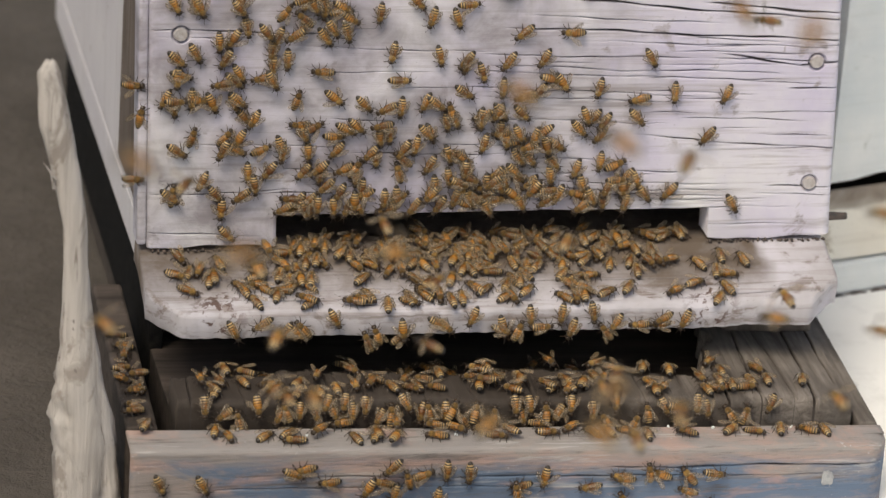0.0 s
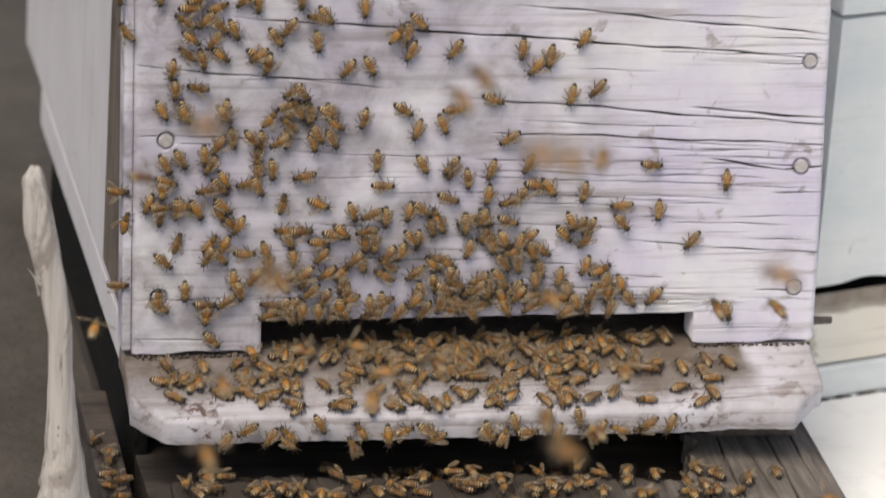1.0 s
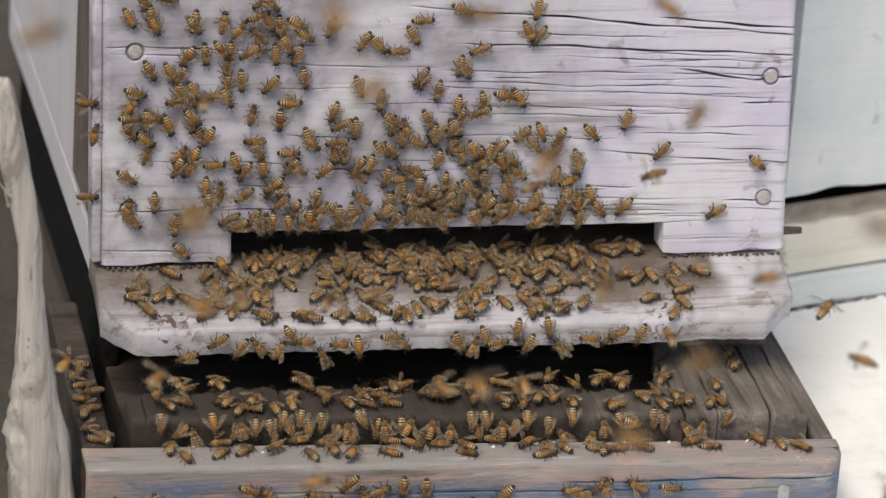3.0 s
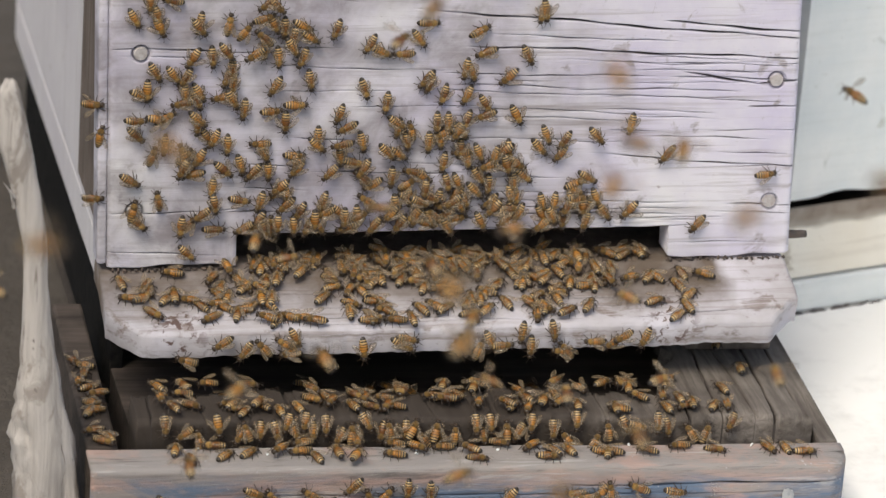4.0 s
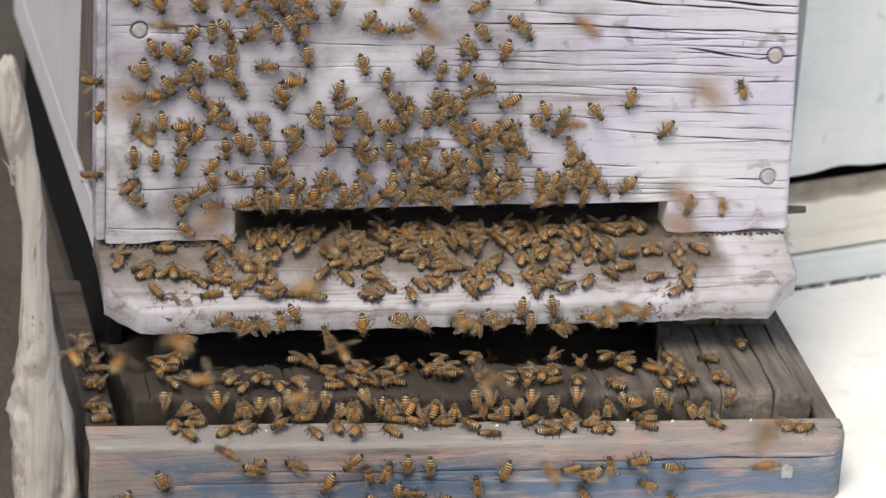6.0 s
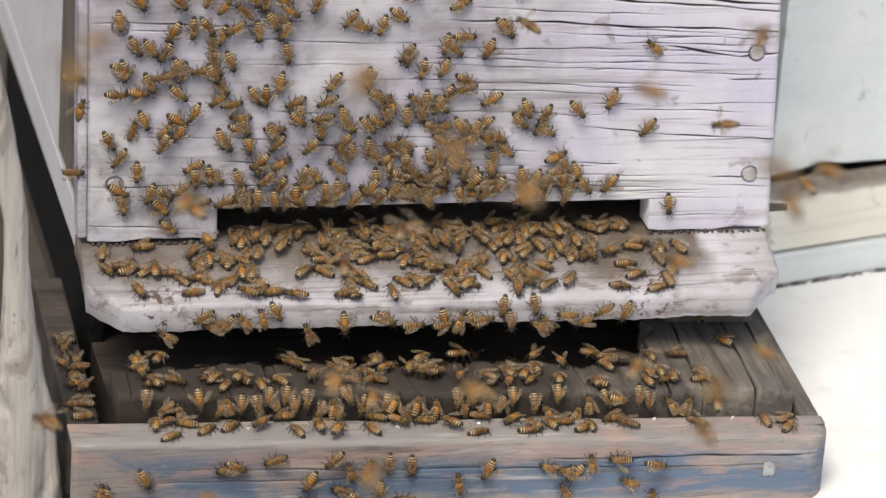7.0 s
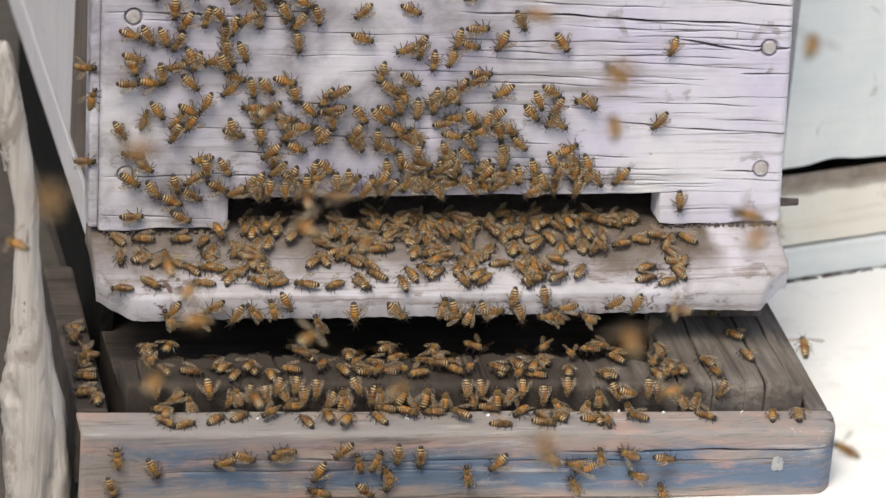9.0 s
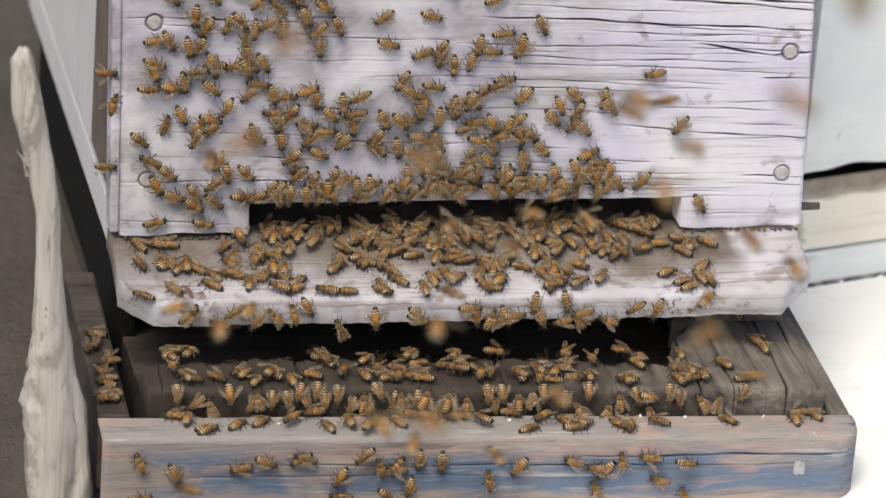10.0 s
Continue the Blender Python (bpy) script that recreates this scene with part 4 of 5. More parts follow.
def flight_rows(k):
    """A wavering flight before the hive, coming and going."""
    r = random.Random(100 + k)
    ph = [r.uniform(0, 6.28) for _ in range(9)]
    fr = [r.uniform(1.0, 4.2) for _ in range(9)]
    near = r.choice((0.05, 0.08, 0.10, 0.14, 0.2, 0.3, 0.42)) + r.uniform(-0.02, 0.03)
    cx, cy, cz = Vector((r.uniform(-0.22, 0.25), -0.06, r.uniform(-0.10, 0.15))).lerp(Vector((-0.5, -2.05, 0.87)), near)
    ax, az, ay = r.uniform(0.04, 0.12) * (1 - near), r.uniform(0.02, 0.07) * (1 - near), r.uniform(0.01, 0.05)
    at = lambda t: Vector((cx + ax * math.sin(fr[0] * t + ph[0]) + 0.03 * math.sin(fr[1] * 2.6 * t + ph[1]), cy + ay * math.sin(fr[2] * t + ph[2]),
                           cz + az * math.sin(fr[3] * t + ph[3]) + 0.015 * math.sin(fr[4] * 3.1 * t + ph[4])))
    yaw = r.uniform(-70, 70)
    rows = []
    for i in range(51):
        t = i * 0.2
        head = radians(yaw + 50 * math.sin(0.7 * fr[5] * t + ph[5]))
        rows.append((t, turned(at(t), (0.25 * math.sin(fr[6] * t), -0.45, 1), (math.sin(head), math.cos(head), 0.25))))
    return rows


def wall_rows(rows):
    """Rows of seconds, place along and up the wall, and heading."""
    out = []
    for t, u, v, heading in rows:
        p, n, du, dv = on_wall(u, v)
        a = radians(heading)
        out.append((t, turned(p, n, math.cos(a) * dv + math.sin(a) * du)))
    return out


def errand(stops, seed):
    """A bee's way on the wall: it waits at each stop, turns, and hurries on to the next. Stops are seconds, place along and up, heading."""
    r = random.Random(900 + seed)
    t, u, v, h = stops[0]
    rows = [(0.0, u - r.uniform(-1, 3) * 0.001 * math.sin(radians(h)), v - r.uniform(-1, 3) * 0.001 * math.cos(radians(h)), h + r.gauss(0, 15)), (t, u, v, h)]
    for t1, u1, v1, h1 in stops[1:]:
        far = math.hypot(u1 - u, v1 - v)
        course = math.degrees(math.atan2(u1 - u, v1 - v))
        near_turn = lambda a, b: a + (b - a + 180) % 360 - 180
        if far > 0.007:
            span = min(3.4, max(0.9, far / 0.014))
            t0 = t + 0.3 + r.random() * (3.6 - span)
            c = near_turn(h, course)
            rows.append((t0, u, v, h))
            rows.append((t0 + 0.2 * span, u + 0.12 * (u1 - u), v + 0.12 * (v1 - v), c))
            rows.append((t0 + 0.8 * span, u + 0.9 * (u1 - u), v + 0.9 * (v1 - v), c))
            h = c
            h1 = near_turn(h, h1)
            rows.append((t0 + span, u1, v1, h1))
        h1 = near_turn(h, h1)
        if t1 - rows[-1][0] > 0.05:
            rows.append((t1, u1, v1, h1))
        t, u, v, h = t1, u1, v1, h1
    rows.append((10.0, u + r.uniform(-1, 4) * 0.001 * math.sin(radians(h)), v + r.uniform(-1, 4) * 0.001 * math.cos(radians(h)), h + r.gauss(0, 20)))
    full = [rows[0]]
    for b in rows[1:]:
        a = full[-1]
        steps = int(abs(b[3] - a[3]) // 70) + 1
        full += [tuple(p + (q - p) * k / steps for p, q in zip(a, b)) for k in range(1, steps + 1)]
    return wall_rows(full)


wall_bees = [take(brnd.choice((0, 0, 0, 1, 1, 1, 2))) for _ in range(129)]
loners = [take(k) for k in (0, 1, 0, 1, 2)]
for k, (u, v) in enumerate(((0.118, 0.006), (0.02, 0.006), (-0.06, 0.007), (0.075, 0.006), (-0.1, 0.006))):
    # bees that stand in the entrance and look out
    crawlers.append((take(k % 2), on_landing, lambda a, b: False, u, v, 180 + 20 * (k - 2), 0.0))


def legs_swing(b, pace, seed):
    """Alternating steps of the six legs."""
    for j, leg in enumerate(c for c in b.children if c.name.startswith("leg")):
        swing = 9 if j % 2 else -9
        walk(leg, [(i / 5, pose(0, 0, 0, 0, 0, swing if (i + seed) % 2 else -swing)) for i in range(51)])


def motions():
    walk(loners[0], wall_rows([(0.0, 0.1033, 0.0904, 180), (1.0, 0.1034, 0.0824, 180), (2.0, 0.1032, 0.0831, 180), (2.7, 0.1019, 0.0831, 195), (4.0, 0.1012, 0.0824, 190), (5.0, 0.1028, 0.0821, 205),
                               (6.0, 0.1015, 0.0832, 195), (7.5, 0.0999, 0.0800, 215), (8.5, 0.0852, 0.0778, 265), (9.2, 0.0754, 0.0796, 265), (10.0, 0.0769, 0.0805, 190)]))
    walk(loners[1], wall_rows([(0.0, 0.1336, 0.0893, 205), (1.0, 0.1430, 0.1006, 180), (2.0, 0.1724, 0.0997, 150), (2.7, 0.1845, 0.0586, 140), (4.0, 0.1901, 0.0527, 80), (5.0, 0.1648, 0.0650, 20),
                               (6.0, 0.1689, 0.0929, -20), (7.5, 0.1072, 0.1221, -60), (8.5, 0.1078, 0.1110, -100), (9.2, 0.1331, 0.1093, -170), (10.0, 0.1043, 0.0979, -100)]))
    walk(loners[2], wall_rows([(0.0, 0.1460, 0.0201, 150), (1.0, 0.1515, 0.0181, 160), (1.5, 0.1526, 0.0137, 200), (2.7, 0.1614, 0.0258, 240), (4.0, 0.1460, 0.0191, 220), (5.5, 0.1430, 0.0147, 200),
                               (7.5, 0.1430, 0.0133, 170), (8.5, 0.1440, 0.0114, 180), (9.2, 0.1431, 0.0121, 170), (10.0, 0.1434, 0.0135, 150)]))
    walk(loners[3], wall_rows([(0.0, 0.0887, 0.1123, 150), (1.0, 0.0997, 0.1134, 95), (2.0, 0.0930, 0.1027, 95), (2.7, 0.0740, 0.0676, 170), (4.0, 0.0807, 0.0508, 120), (5.0, 0.0770, 0.0417, 90),
                               (6.0, 0.0804, 0.0408, 145), (7.5, 0.0764, 0.0412, 140), (8.5, 0.0747, 0.0406, 145), (9.2, 0.0771, 0.0423, 120), (10.0, 0.0802, 0.0431, 90)]))
    walk(loners[4], wall_rows([(0.0, 0.0364, 0.1311, 270), (1.0, 0.0304, 0.1779, 190), (2.0, 0.0450, 0.1538, 190), (2.7, 0.0399, 0.1364, 150), (4.0, 0.0452, 0.1527, 170), (5.0, 0.0399, 0.1251, 150),
                               (6.0, 0.0325, 0.1312, 130), (7.5, 0.0427, 0.1227, 140), (8.5, 0.0719, 0.1131, 90), (9.2, 0.0571, 0.1130, 170), (10.0, 0.0234, 0.1123, 205)]))
    # bees on the wall
    walk(wall_bees[0], errand([(0.5, -0.1902, 0.1464, 150), (4.5, -0.1918, 0.1498, 150), (8.5, -0.1878, 0.1201, 110)], 0))
    walk(wall_bees[1], errand([(0.5, -0.1805, 0.1464, 180), (4.5, -0.1791, 0.1514, 160)], 1))
    walk(wall_bees[2], errand([(0.5, -0.1564, 0.1462, 190), (4.5, -0.1563, 0.1462, 188), (8.5, -0.1658, 0.1335, 180)], 2))
    walk(wall_bees[3], errand([(0.5, -0.1508, 0.1309, 170), (4.5, -0.1474, 0.1258, 175), (8.5, -0.1478, 0.1283, 190)], 3))
    walk(wall_bees[4], errand([(0.5, -0.1666, 0.1208, 180), (4.5, -0.1680, 0.1158, 140), (8.5, -0.1700, 0.1166, 150)], 4))
    walk(wall_bees[5], errand([(0.5, -0.1873, 0.1142, 150), (4.5, -0.1626, 0.1037, 177), (8.5, -0.1565, 0.1045, 270)], 5))
    walk(wall_bees[6], errand([(0.5, -0.1899, 0.0989, 180), (4.5, -0.1844, 0.1057, 180), (8.5, -0.1870, 0.0996, 160)], 6))
    walk(wall_bees[7], errand([(0.5, -0.1984, 0.0904, 200), (4.5, -0.1734, 0.0729, 185), (8.5, -0.1713, 0.0720, 140)], 7))
    walk(wall_bees[8], errand([(0.5, -0.1814, 0.0868, 180), (4.5, -0.1688, 0.0952, 140), (8.5, -0.1706, 0.0944, 165)], 8))
    walk(wall_bees[9], errand([(0.5, -0.1683, 0.0866, 150), (4.5, -0.1630, 0.0727, 339), (8.5, -0.1518, 0.0735, 120)], 9))
    walk(wall_bees[10], errand([(0.5, -0.1910, 0.0834, 180), (4.5, -0.1876, 0.0800, 130), (8.5, -0.1920, 0.0601, 150)], 10))
    walk(wall_bees[11], errand([(0.5, -0.1552, 0.0847, 150), (4.5, -0.1547, 0.0847, 185), (8.5, -0.1334, 0.0854, 230)], 11))
    walk(wall_bees[12], errand([(0.5, -0.1851, 0.0574, 130), (4.5, -0.1899, 0.0524, 120), (8.5, -0.1882, 0.0479, 270)], 12))
    walk(wall_bees[13], errand([(0.5, -0.1468, 0.0428, 180), (4.5, -0.1448, 0.0464, 190), (8.5, -0.1472, 0.0438, 270)], 13))
    walk(wall_bees[14], errand([(0.5, -0.1524, 0.0587, 120), (4.5, -0.1590, 0.0571, 270), (8.5, -0.1709, 0.0232, 147)], 14))
    walk(wall_bees[15], errand([(0.5, -0.1378, 0.0619, 90), (4.5, -0.1368, 0.0724, 180), (8.5, -0.1138, 0.0678, 200)], 15))
    walk(wall_bees[16], errand([(0.5, -0.1744, 0.0363, 180), (4.5, -0.1767, 0.0486, 179), (8.5, -0.1765, 0.0390, 126)], 16))
    walk(wall_bees[17], errand([(0.5, -0.1610, 0.0308, 110), (4.5, -0.1546, 0.0290, 32), (8.5, -0.1595, 0.0265, 170)], 17))
    walk(wall_bees[18], errand([(0.5, -0.1873, 0.0295, 130), (4.5, -0.1846, 0.0261, 130), (8.5, -0.1818, 0.0093, 90)], 18))
    walk(wall_bees[19], errand([(0.5, -0.1191, 0.1460, 190), (4.5, -0.1388, 0.1511, 8)], 19))
    walk(wall_bees[20], errand([(0.5, -0.1060, 0.1459, 150), (4.5, -0.1024, 0.1373, 190), (8.5, -0.1028, 0.1366, 345)], 20))
    walk(wall_bees[21], errand([(0.5, -0.0930, 0.1458, 90), (4.5, -0.0968, 0.1253, 200), (8.5, -0.0957, 0.1263, 214)], 21))
    walk(wall_bees[22], errand([(0.5, -0.1198, 0.1290, 180), (4.5, -0.1183, 0.1306, 180), (8.5, -0.1314, 0.1231, 196)], 22))
    walk(wall_bees[23], errand([(0.5, -0.1034, 0.1271, 160), (4.5, -0.1099, 0.1254, 174), (8.5, -0.1170, 0.1281, 160)], 23))
    walk(wall_bees[24], errand([(0.5, -0.0920, 0.1288, 150), (4.5, -0.0902, 0.1115, 170), (8.5, -0.0933, 0.1126, 170)], 24))
    walk(wall_bees[25], errand([(0.5, -0.1344, 0.1274, 180), (4.5, -0.1411, 0.1103, 190), (8.5, -0.1321, 0.1043, 148)], 25))
    walk(wall_bees[26], errand([(0.5, -0.1270, 0.1102, 175), (4.5, -0.1288, 0.0913, 160), (8.5, -0.1267, 0.0939, 117)], 26))
    walk(wall_bees[27], errand([(0.5, -0.1106, 0.1083, 266), (4.5, -0.1123, 0.1083, 208), (8.5, -0.1241, 0.1077, 157)], 27))
    walk(wall_bees[28], errand([(0.5, -0.1197, 0.0947, 10), (4.5, -0.1068, 0.0962, 171), (8.5, -0.1083, 0.0869, 144)], 28))
    walk(wall_bees[29], errand([(0.5, -0.0965, 0.0909, 120), (4.5, -0.0954, 0.0995, 90), (8.5, -0.0970, 0.0919, 110)], 29))
    walk(wall_bees[30], errand([(0.5, -0.0779, 0.0838, 160), (4.5, -0.0735, 0.0906, 200), (8.5, -0.0931, 0.0815, 166)], 30))
    walk(wall_bees[31], errand([(0.5, -0.1055, 0.0754, 90), (4.5, -0.1039, 0.0858, 180), (8.5, -0.1092, 0.0730, 233)], 31))
    walk(wall_bees[32], errand([(0.5, -0.0871, 0.0717, 99), (4.5, -0.0843, 0.0768, 185), (8.5, -0.0855, 0.0640, 90)], 32))
    walk(wall_bees[33], errand([(0.5, -0.1054, 0.0422, 200), (4.5, -0.1090, 0.0440, 215), (8.5, -0.1042, 0.0414, 180)], 33))
    walk(wall_bees[34], errand([(0.5, -0.0941, 0.0473, 233), (4.5, -0.1007, 0.0421, 170), (8.5, -0.0881, 0.0500, 110)], 34))
    walk(wall_bees[35], errand([(0.5, -0.0811, 0.0523, 40), (4.5, -0.0967, 0.0613, 190), (8.5, -0.0971, 0.0641, 140)], 35))
    walk(wall_bees[36], errand([(0.5, -0.1275, 0.0530, 181), (4.5, -0.1229, 0.0565, 223), (8.5, -0.1249, 0.0592, 110)], 36))
    walk(wall_bees[37], errand([(0.5, -0.1171, 0.0441, 236), (4.5, -0.1254, 0.0408, 99), (8.5, -0.1304, 0.0366, 150)], 37))
    walk(wall_bees[38], errand([(0.5, -0.0837, 0.0400, 187), (4.5, -0.0804, 0.0364, 200), (8.5, -0.0903, 0.0307, 120)], 38))
    walk(wall_bees[39], errand([(0.5, -0.1264, 0.0302, 275), (4.5, -0.1395, 0.0234, 90), (8.5, -0.1478, 0.0210, 120)], 39))
    walk(wall_bees[40], errand([(0.5, -0.1129, 0.0264, 215), (4.5, -0.1170, 0.0371, 196), (8.5, -0.1134, 0.0275, 206)], 40))
    walk(wall_bees[41], errand([(0.5, -0.1370, 0.0444, 220), (4.5, -0.1361, 0.0584, 130), (8.5, -0.1332, 0.0261, 120)], 41))
    walk(wall_bees[42], errand([(0.5, -0.0756, 0.1406, 190), (4.5, -0.0781, 0.1422, 200), (8.5, -0.0827, 0.1296, 169)], 42))
    walk(wall_bees[43], errand([(0.5, -0.0504, 0.1473, 120), (4.5, -0.0585, 0.1335, 210)], 43))
    walk(wall_bees[44], errand([(0.5, -0.0447, 0.1352, 200), (4.5, -0.0477, 0.1300, 110), (8.5, -0.0540, 0.1174, 110)], 44))
    walk(wall_bees[45], errand([(0.5, -0.0665, 0.1148, 180), (4.5, -0.0578, 0.1060, 160), (8.5, -0.0765, 0.0796, 220)], 45))
    walk(wall_bees[46], errand([(0.5, -0.0382, 0.1128, 150), (4.5, -0.0395, 0.1299, 270), (8.5, -0.0320, 0.1104, 250)], 46))
    walk(wall_bees[47], errand([(0.5, -0.0230, 0.1092, 200), (4.5, -0.0215, 0.1090, 200), (8.5, -0.0219, 0.1086, 185)], 47))
    walk(wall_bees[48], errand([(0.5, 0.0004, 0.1090, 195), (4.5, -0.0004, 0.1175, 190)], 48))
    walk(wall_bees[49], errand([(0.5, 0.0219, 0.1122, 205), (4.5, 0.0048, 0.1157, 159), (8.5, 0.0095, 0.1135, 110)], 49))
    walk(wall_bees[50], errand([(0.5, 0.0312, 0.1017, 100), (4.5, 0.0234, 0.1138, 190), (8.5, 0.0246, 0.1134, 210)], 50))
    walk(wall_bees[51], errand([(0.5, 0.0382, 0.0981, 140), (4.5, 0.0336, 0.0892, 150), (8.5, 0.0269, 0.0837, 240)], 51))
    walk(wall_bees[52], errand([(0.5, 0.0571, 0.0944, 190), (4.5, 0.0286, 0.0664, 150), (8.5, 0.0608, 0.0834, 120)], 52))
    walk(wall_bees[53], errand([(0.5, -0.0592, 0.1026, 90), (4.5, -0.0457, 0.0972, 187), (8.5, -0.0443, 0.0949, 190)], 53))
    walk(wall_bees[54], errand([(0.5, -0.0203, 0.0935, 110), (4.5, -0.0148, 0.0846, 180), (8.5, -0.0240, 0.0912, 125)], 54))
    walk(wall_bees[55], errand([(0.5, -0.0002, 0.0933, 190), (4.5, 0.0007, 0.1018, 206), (8.5, -0.0032, 0.1032, 200)], 55))
    walk(wall_bees[56], errand([(0.5, 0.0183, 0.0931, 227), (4.5, 0.0145, 0.0964, 140), (8.5, 0.0175, 0.0961, 100)], 56))
    walk(wall_bees[57], errand([(0.5, -0.0594, 0.0800, 180), (4.5, -0.0575, 0.0729, 170), (8.5, -0.0695, 0.0725, 90)], 57))
    walk(wall_bees[58], errand([(0.5, -0.0463, 0.0834, 190), (4.5, -0.0380, 0.0814, 192), (8.5, -0.0318, 0.0826, 140)], 58))
    walk(wall_bees[59], errand([(0.5, -0.0258, 0.0761, 160), (4.5, -0.0190, 0.0724, 180), (8.5, -0.0210, 0.0720, 180)], 59))
    walk(wall_bees[60], errand([(0.5, -0.0124, 0.0759, 180), (4.5, -0.0081, 0.0845, 179), (8.5, -0.0098, 0.0788, 180)], 60))
    walk(wall_bees[61], errand([(0.5, 0.0160, 0.0791, 110), (4.5, 0.0018, 0.0861, 200)], 61))
    walk(wall_bees[62], errand([(0.5, 0.0536, 0.0751, 230), (4.5, 0.0416, 0.0520, 130)], 62))
    walk(wall_bees[63], errand([(0.5, -0.0651, 0.0644, 180), (4.5, -0.0569, 0.0624, 120), (8.5, -0.0526, 0.0688, 140)], 63))
    walk(wall_bees[64], errand([(0.5, -0.0402, 0.0658, 190), (4.5, -0.0338, 0.0673, 120), (8.5, -0.0361, 0.0721, 120)], 64))
    walk(wall_bees[65], errand([(0.5, -0.0498, 0.0589, 201), (4.5, -0.0527, 0.0483, 240), (8.5, -0.0532, 0.0513, 170)], 65))
    walk(wall_bees[66], errand([(0.5, 0.0137, 0.0650, 90), (4.5, 0.0172, 0.0595, 240), (8.5, 0.0148, 0.0645, 150)], 66))
    walk(wall_bees[67], errand([(0.5, -0.0711, 0.0522, 157), (4.5, -0.0667, 0.0309, 129), (8.5, -0.0707, 0.0374, 134)], 67))
    walk(wall_bees[68], errand([(0.5, -0.0608, 0.0485, 314), (4.5, -0.0556, 0.0413, 306), (8.5, -0.0752, 0.0568, 145)], 68))
    walk(wall_bees[69], errand([(0.5, -0.0423, 0.0464, 234), (4.5, -0.0395, 0.0516, 180), (8.5, -0.0432, 0.0529, 180)], 69))
    walk(wall_bees[70], errand([(0.5, -0.0275, 0.0515, 150), (4.5, -0.0277, 0.0514, 47), (8.5, -0.0287, 0.0615, 120)], 70))
    walk(wall_bees[71], errand([(0.5, -0.0168, 0.0425, 166), (4.5, -0.0254, 0.0407, 106), (8.5, -0.0346, 0.0493, 122)], 71))
    walk(wall_bees[72], errand([(0.5, -0.0033, 0.0423, 244), (4.5, -0.0056, 0.0475, 160), (8.5, -0.0023, 0.0453, 160)], 72))
    walk(wall_bees[73], errand([(0.5, 0.0101, 0.0438, 321), (4.5, 0.0012, 0.0474, 156), (8.5, -0.0016, 0.0346, 153)], 73))
    walk(wall_bees[74], errand([(0.5, 0.0215, 0.0508, 160), (4.5, 0.0183, 0.0453, 180), (8.5, 0.0141, 0.0290, 108)], 74))
    walk(wall_bees[75], errand([(0.5, 0.0354, 0.0470, 155), (4.5, 0.0335, 0.0468, 174)], 75))
    walk(wall_bees[76], errand([(0.5, 0.0460, 0.0415, 192), (4.5, 0.0358, 0.0379, 173), (8.5, 0.0430, 0.0303, 170)], 76))
    walk(wall_bees[77], errand([(0.5, 0.0608, 0.0484, 201), (4.5, 0.0585, 0.0321, 206), (8.5, 0.0645, 0.0389, 150)], 77))
    walk(wall_bees[78], errand([(0.5, 0.0753, 0.0392, 200), (4.5, 0.0702, 0.0355, 163), (8.5, 0.0842, 0.0297, 175)], 78))
    walk(wall_bees[79], errand([(0.5, -0.0195, 0.0319, 177), (4.5, -0.0262, 0.0283, 220)], 79))
    walk(wall_bees[80], errand([(0.5, -0.0059, 0.0317, 177), (4.5, -0.0116, 0.0369, 190), (8.5, -0.0172, 0.0402, 344)], 80))
    walk(wall_bees[81], errand([(0.5, 0.0146, 0.0295, 149), (4.5, 0.0348, 0.0290, 160), (8.5, 0.0246, 0.0252, 121)], 81))
    walk(wall_bees[82], errand([(0.5, 0.0452, 0.0308, 257), (4.5, 0.0538, 0.0268, 150)], 82))
    walk(wall_bees[83], errand([(0.5, 0.0779, 0.0889, 270), (4.5, 0.0732, 0.0408, 80), (8.5, 0.0659, 0.0639, 120)], 83))
    walk(wall_bees[84], errand([(0.5, 0.0454, 0.1553, 190), (4.5, 0.0423, 0.1516, 190)], 84))
    walk(wall_bees[85], errand([(0.5, 0.0586, 0.1586, 220), (4.5, 0.0376, 0.1258, 150)], 85))
    walk(wall_bees[86], errand([(0.5, 0.0021, 0.1538, 110), (4.5, 0.0093, 0.1450, 60)], 86))
    walk(wall_bees[87], errand([(4.5, -0.1544, 0.1002, 160), (8.5, -0.1531, 0.1011, 208)], 87))
    walk(wall_bees[88], errand([(4.5, -0.1468, 0.0777, 146), (8.5, -0.1180, 0.0852, 169)], 88))
    walk(wall_bees[89], errand([(4.5, -0.1893, 0.0384, 13), (8.5, -0.1843, 0.0304, 120)], 89))
    walk(wall_bees[90], errand([(4.5, -0.1618, 0.0221, 185), (8.5, -0.1592, 0.0177, 110)], 90))
    walk(wall_bees[91], errand([(4.5, -0.0208, 0.1486, 90)], 91))
    walk(wall_bees[92], errand([(4.5, -0.0267, 0.1367, 140)], 92))
    walk(wall_bees[93], errand([(4.5, 0.0088, 0.1295, 250), (8.5, 0.0137, 0.1239, 90)], 93))
    walk(wall_bees[94], errand([(4.5, -0.0127, 0.1020, 196)], 94))
    walk(wall_bees[95], errand([(4.5, -0.0003, 0.0686, 184), (8.5, -0.0022, 0.0665, 80)], 95))
    walk(wall_bees[96], errand([(4.5, 0.0053, 0.0615, 164), (8.5, 0.0035, 0.0576, 100)], 96))
    walk(wall_bees[97], errand([(4.5, -0.0098, 0.0599, 190), (8.5, -0.0219, 0.0597, 313)], 97))
    walk(wall_bees[98], errand([(4.5, -0.0398, 0.0304, 230), (8.5, -0.0434, 0.0299, 337)], 98))
    walk(wall_bees[99], errand([(8.5, -0.1537, 0.0070, 120)], 99))
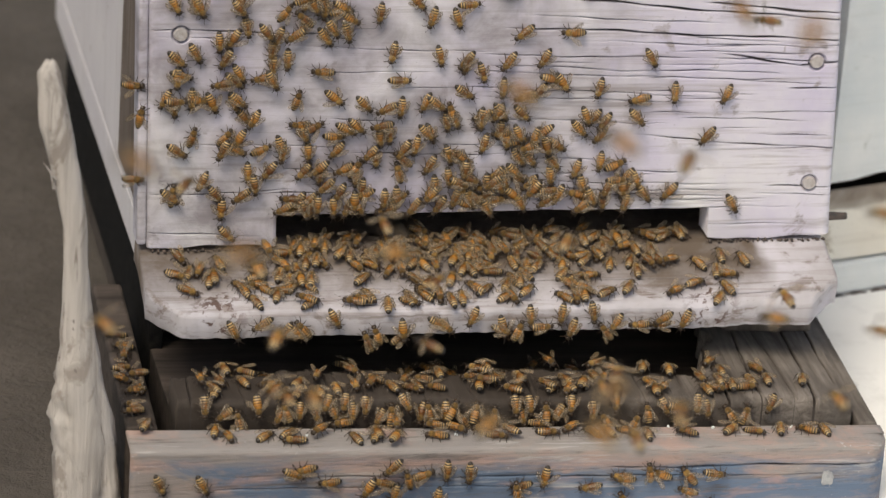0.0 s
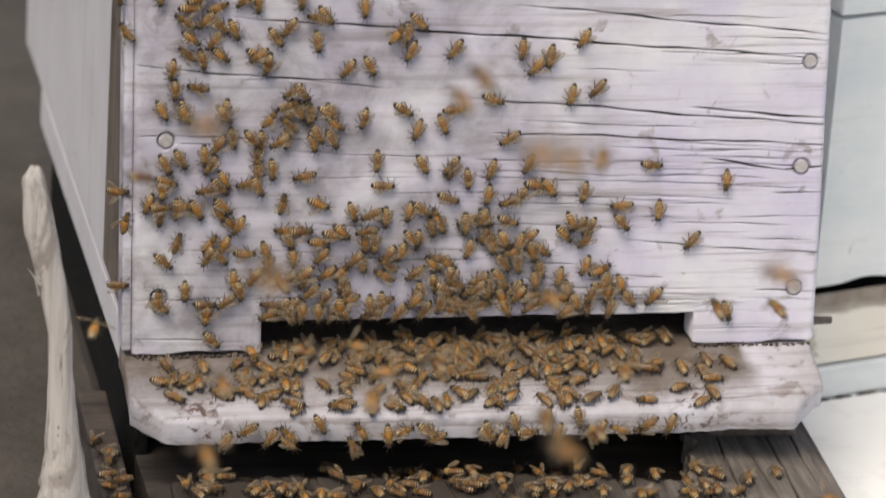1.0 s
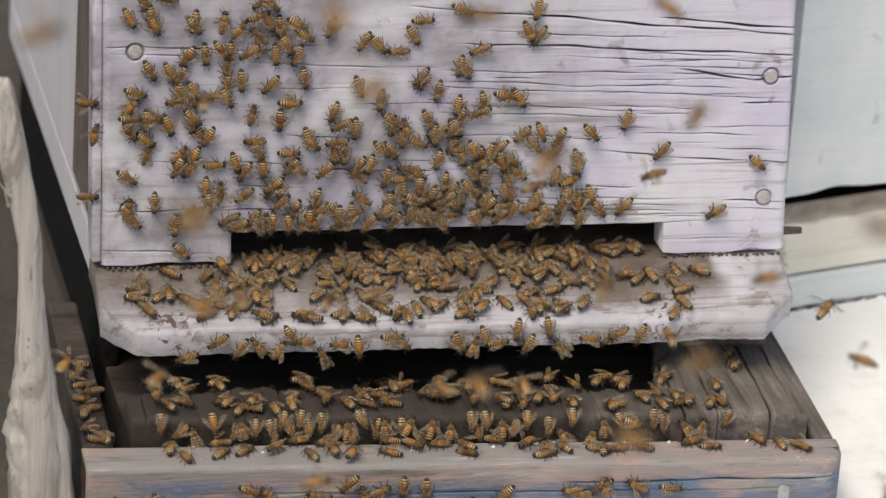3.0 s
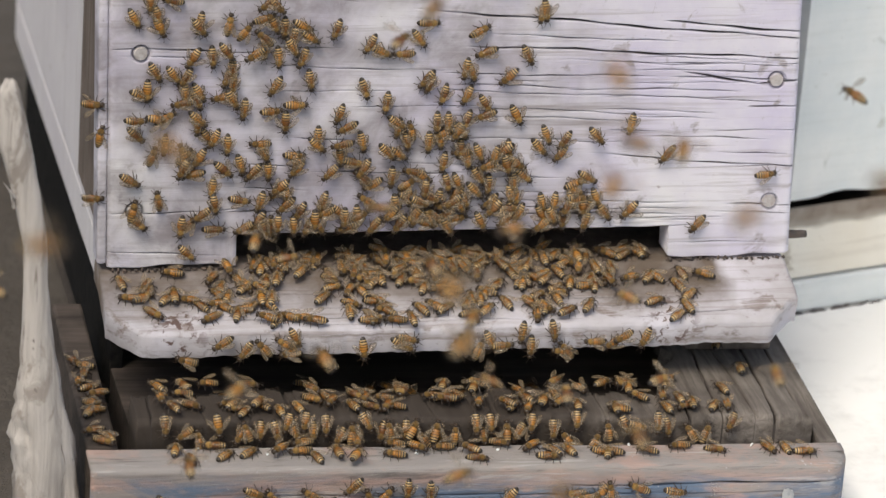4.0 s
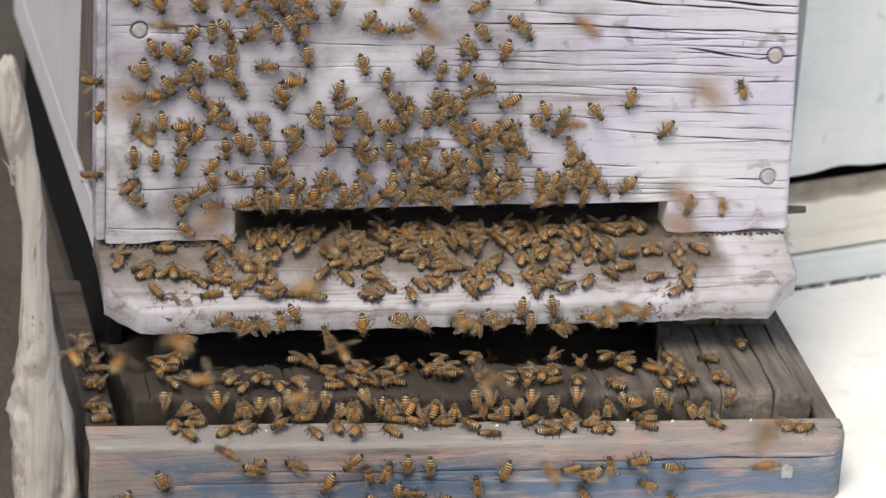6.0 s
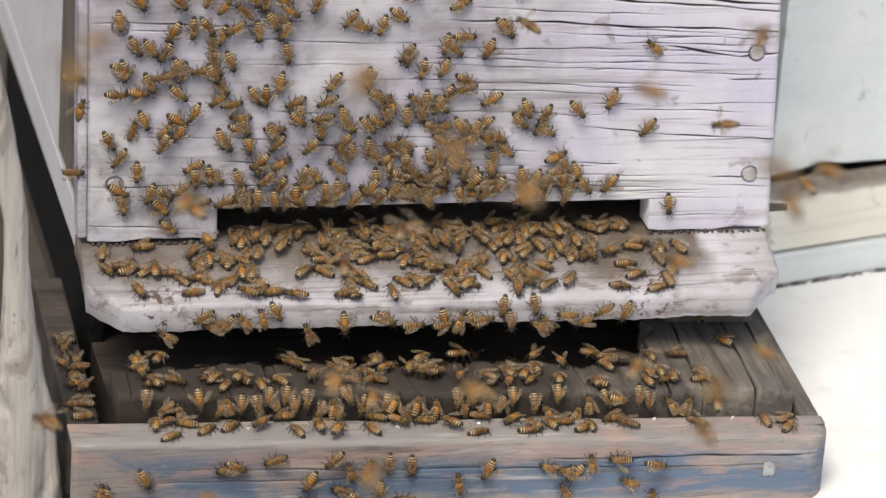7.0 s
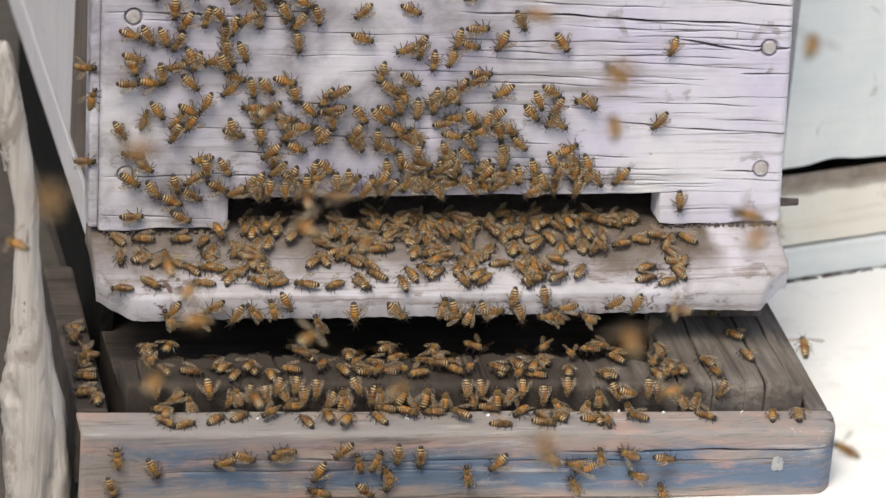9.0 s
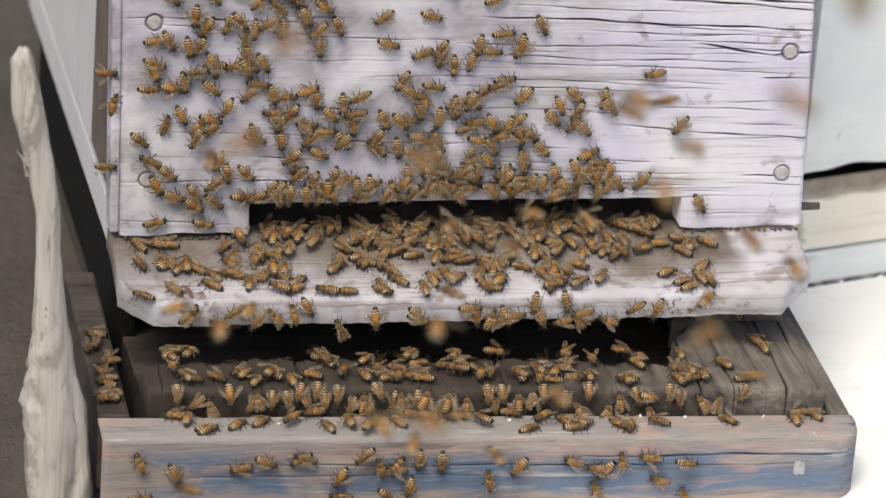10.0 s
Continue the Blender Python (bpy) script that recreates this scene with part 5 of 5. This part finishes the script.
    walk(wall_bees[100], errand([(1.6, -0.1932, 0.2417, 180)], 100))
    walk(wall_bees[101], errand([(1.6, -0.1761, 0.2515, 116)], 101))
    walk(wall_bees[102], errand([(1.6, -0.1630, 0.2400, 206)], 102))
    walk(wall_bees[103], errand([(1.6, -0.1520, 0.2432, 180)], 103))
    walk(wall_bees[104], errand([(1.6, -0.1377, 0.2448, 220)], 104))
    walk(wall_bees[105], errand([(1.6, -0.1227, 0.2333, 160)], 105))
    walk(wall_bees[106], errand([(1.6, -0.1034, 0.2332, 90)], 106))
    walk(wall_bees[107], errand([(1.6, -0.1953, 0.2137, 180)], 107))
    walk(wall_bees[108], errand([(1.6, -0.1745, 0.2103, 90)], 108))
    walk(wall_bees[109], errand([(1.6, -0.1710, 0.2003, 220)], 109))
    walk(wall_bees[110], errand([(1.6, -0.1153, 0.2116, 180)], 110))
    walk(wall_bees[111], errand([(1.6, -0.0987, 0.2032, 140)], 111))
    walk(wall_bees[112], errand([(1.6, -0.0785, 0.2215, 180)], 112))
    walk(wall_bees[113], errand([(1.6, -0.0787, 0.2064, 180)], 113))
    walk(wall_bees[114], errand([(1.6, -0.1874, 0.1704, 185)], 114))
    walk(wall_bees[115], errand([(1.6, -0.1271, 0.1900, 140)], 115))
    walk(wall_bees[116], errand([(1.6, -0.1573, 0.1802, 130)], 116))
    walk(wall_bees[117], errand([(1.6, -0.1364, 0.1800, 121)], 117))
    walk(wall_bees[118], errand([(1.6, -0.1043, 0.1865, 170)], 118))
    walk(wall_bees[119], errand([(1.6, -0.0726, 0.1727, 150)], 119))
    walk(wall_bees[120], errand([(1.6, -0.0345, 0.2213, 160)], 120))
    walk(wall_bees[121], errand([(1.6, -0.0447, 0.1995, 134)], 121))
    walk(wall_bees[122], errand([(1.6, -0.0540, 0.1911, 191)], 122))
    walk(wall_bees[123], errand([(1.6, -0.0518, 0.1810, 200)], 123))
    walk(wall_bees[124], errand([(1.6, -0.0272, 0.1824, 220)], 124))
    walk(wall_bees[125], errand([(1.6, 0.0142, 0.1821, 185)], 125))
    walk(wall_bees[126], errand([(1.6, 0.0312, 0.1768, 190)], 126))
    walk(wall_bees[127], errand([(1.6, 0.0216, 0.1718, 226)], 127))
    walk(wall_bees[128], errand([(1.6, 0.0487, 0.1886, 211)], 128))
    for k, b in enumerate(loners + wall_bees[:24]):
        legs_swing(b, 0.01, k)
    lively = [c for c in crawlers if c[6] >= 0.003][:36]
    for k, c in enumerate(lively):
        legs_swing(c[0], c[6], k)
    for k, (b, surface, test, u, v, heading, pace) in enumerate(crawlers):
        walk(b, crawl_rows(surface, test, u, v, heading, pace, k))
    fanning = [c[0] for c in crawlers if "half-spread" in c[0]["label"]][:14]
    for k, b in enumerate(fanning):
        for w in [c for c in b.children if c.name.startswith("wing")]:
            rest = w.matrix_basis.copy()
            s = 1 if rest.translation.x > 0 else -1
            walk(w, [(i / 10, rest @ pose(0, 0, 0, 0, s * (-16 if (i + k) % 2 else 8), 0)) for i in range(101)])
    for k, b in enumerate(flyers):
        walk(b, flight_rows(k))
        # wing beats, each on its flyer
        for w in [c for c in b.children if c.name.startswith("wing")]:
            rest = w.matrix_basis.copy()
            s = 1 if rest.translation.x > 0 else -1
            walk(w, [(i / 15, rest @ pose(0, 0, 0, 0, s * (-38 if (i + k) % 2 else 30), 0)) for i in range(151)])


motions()
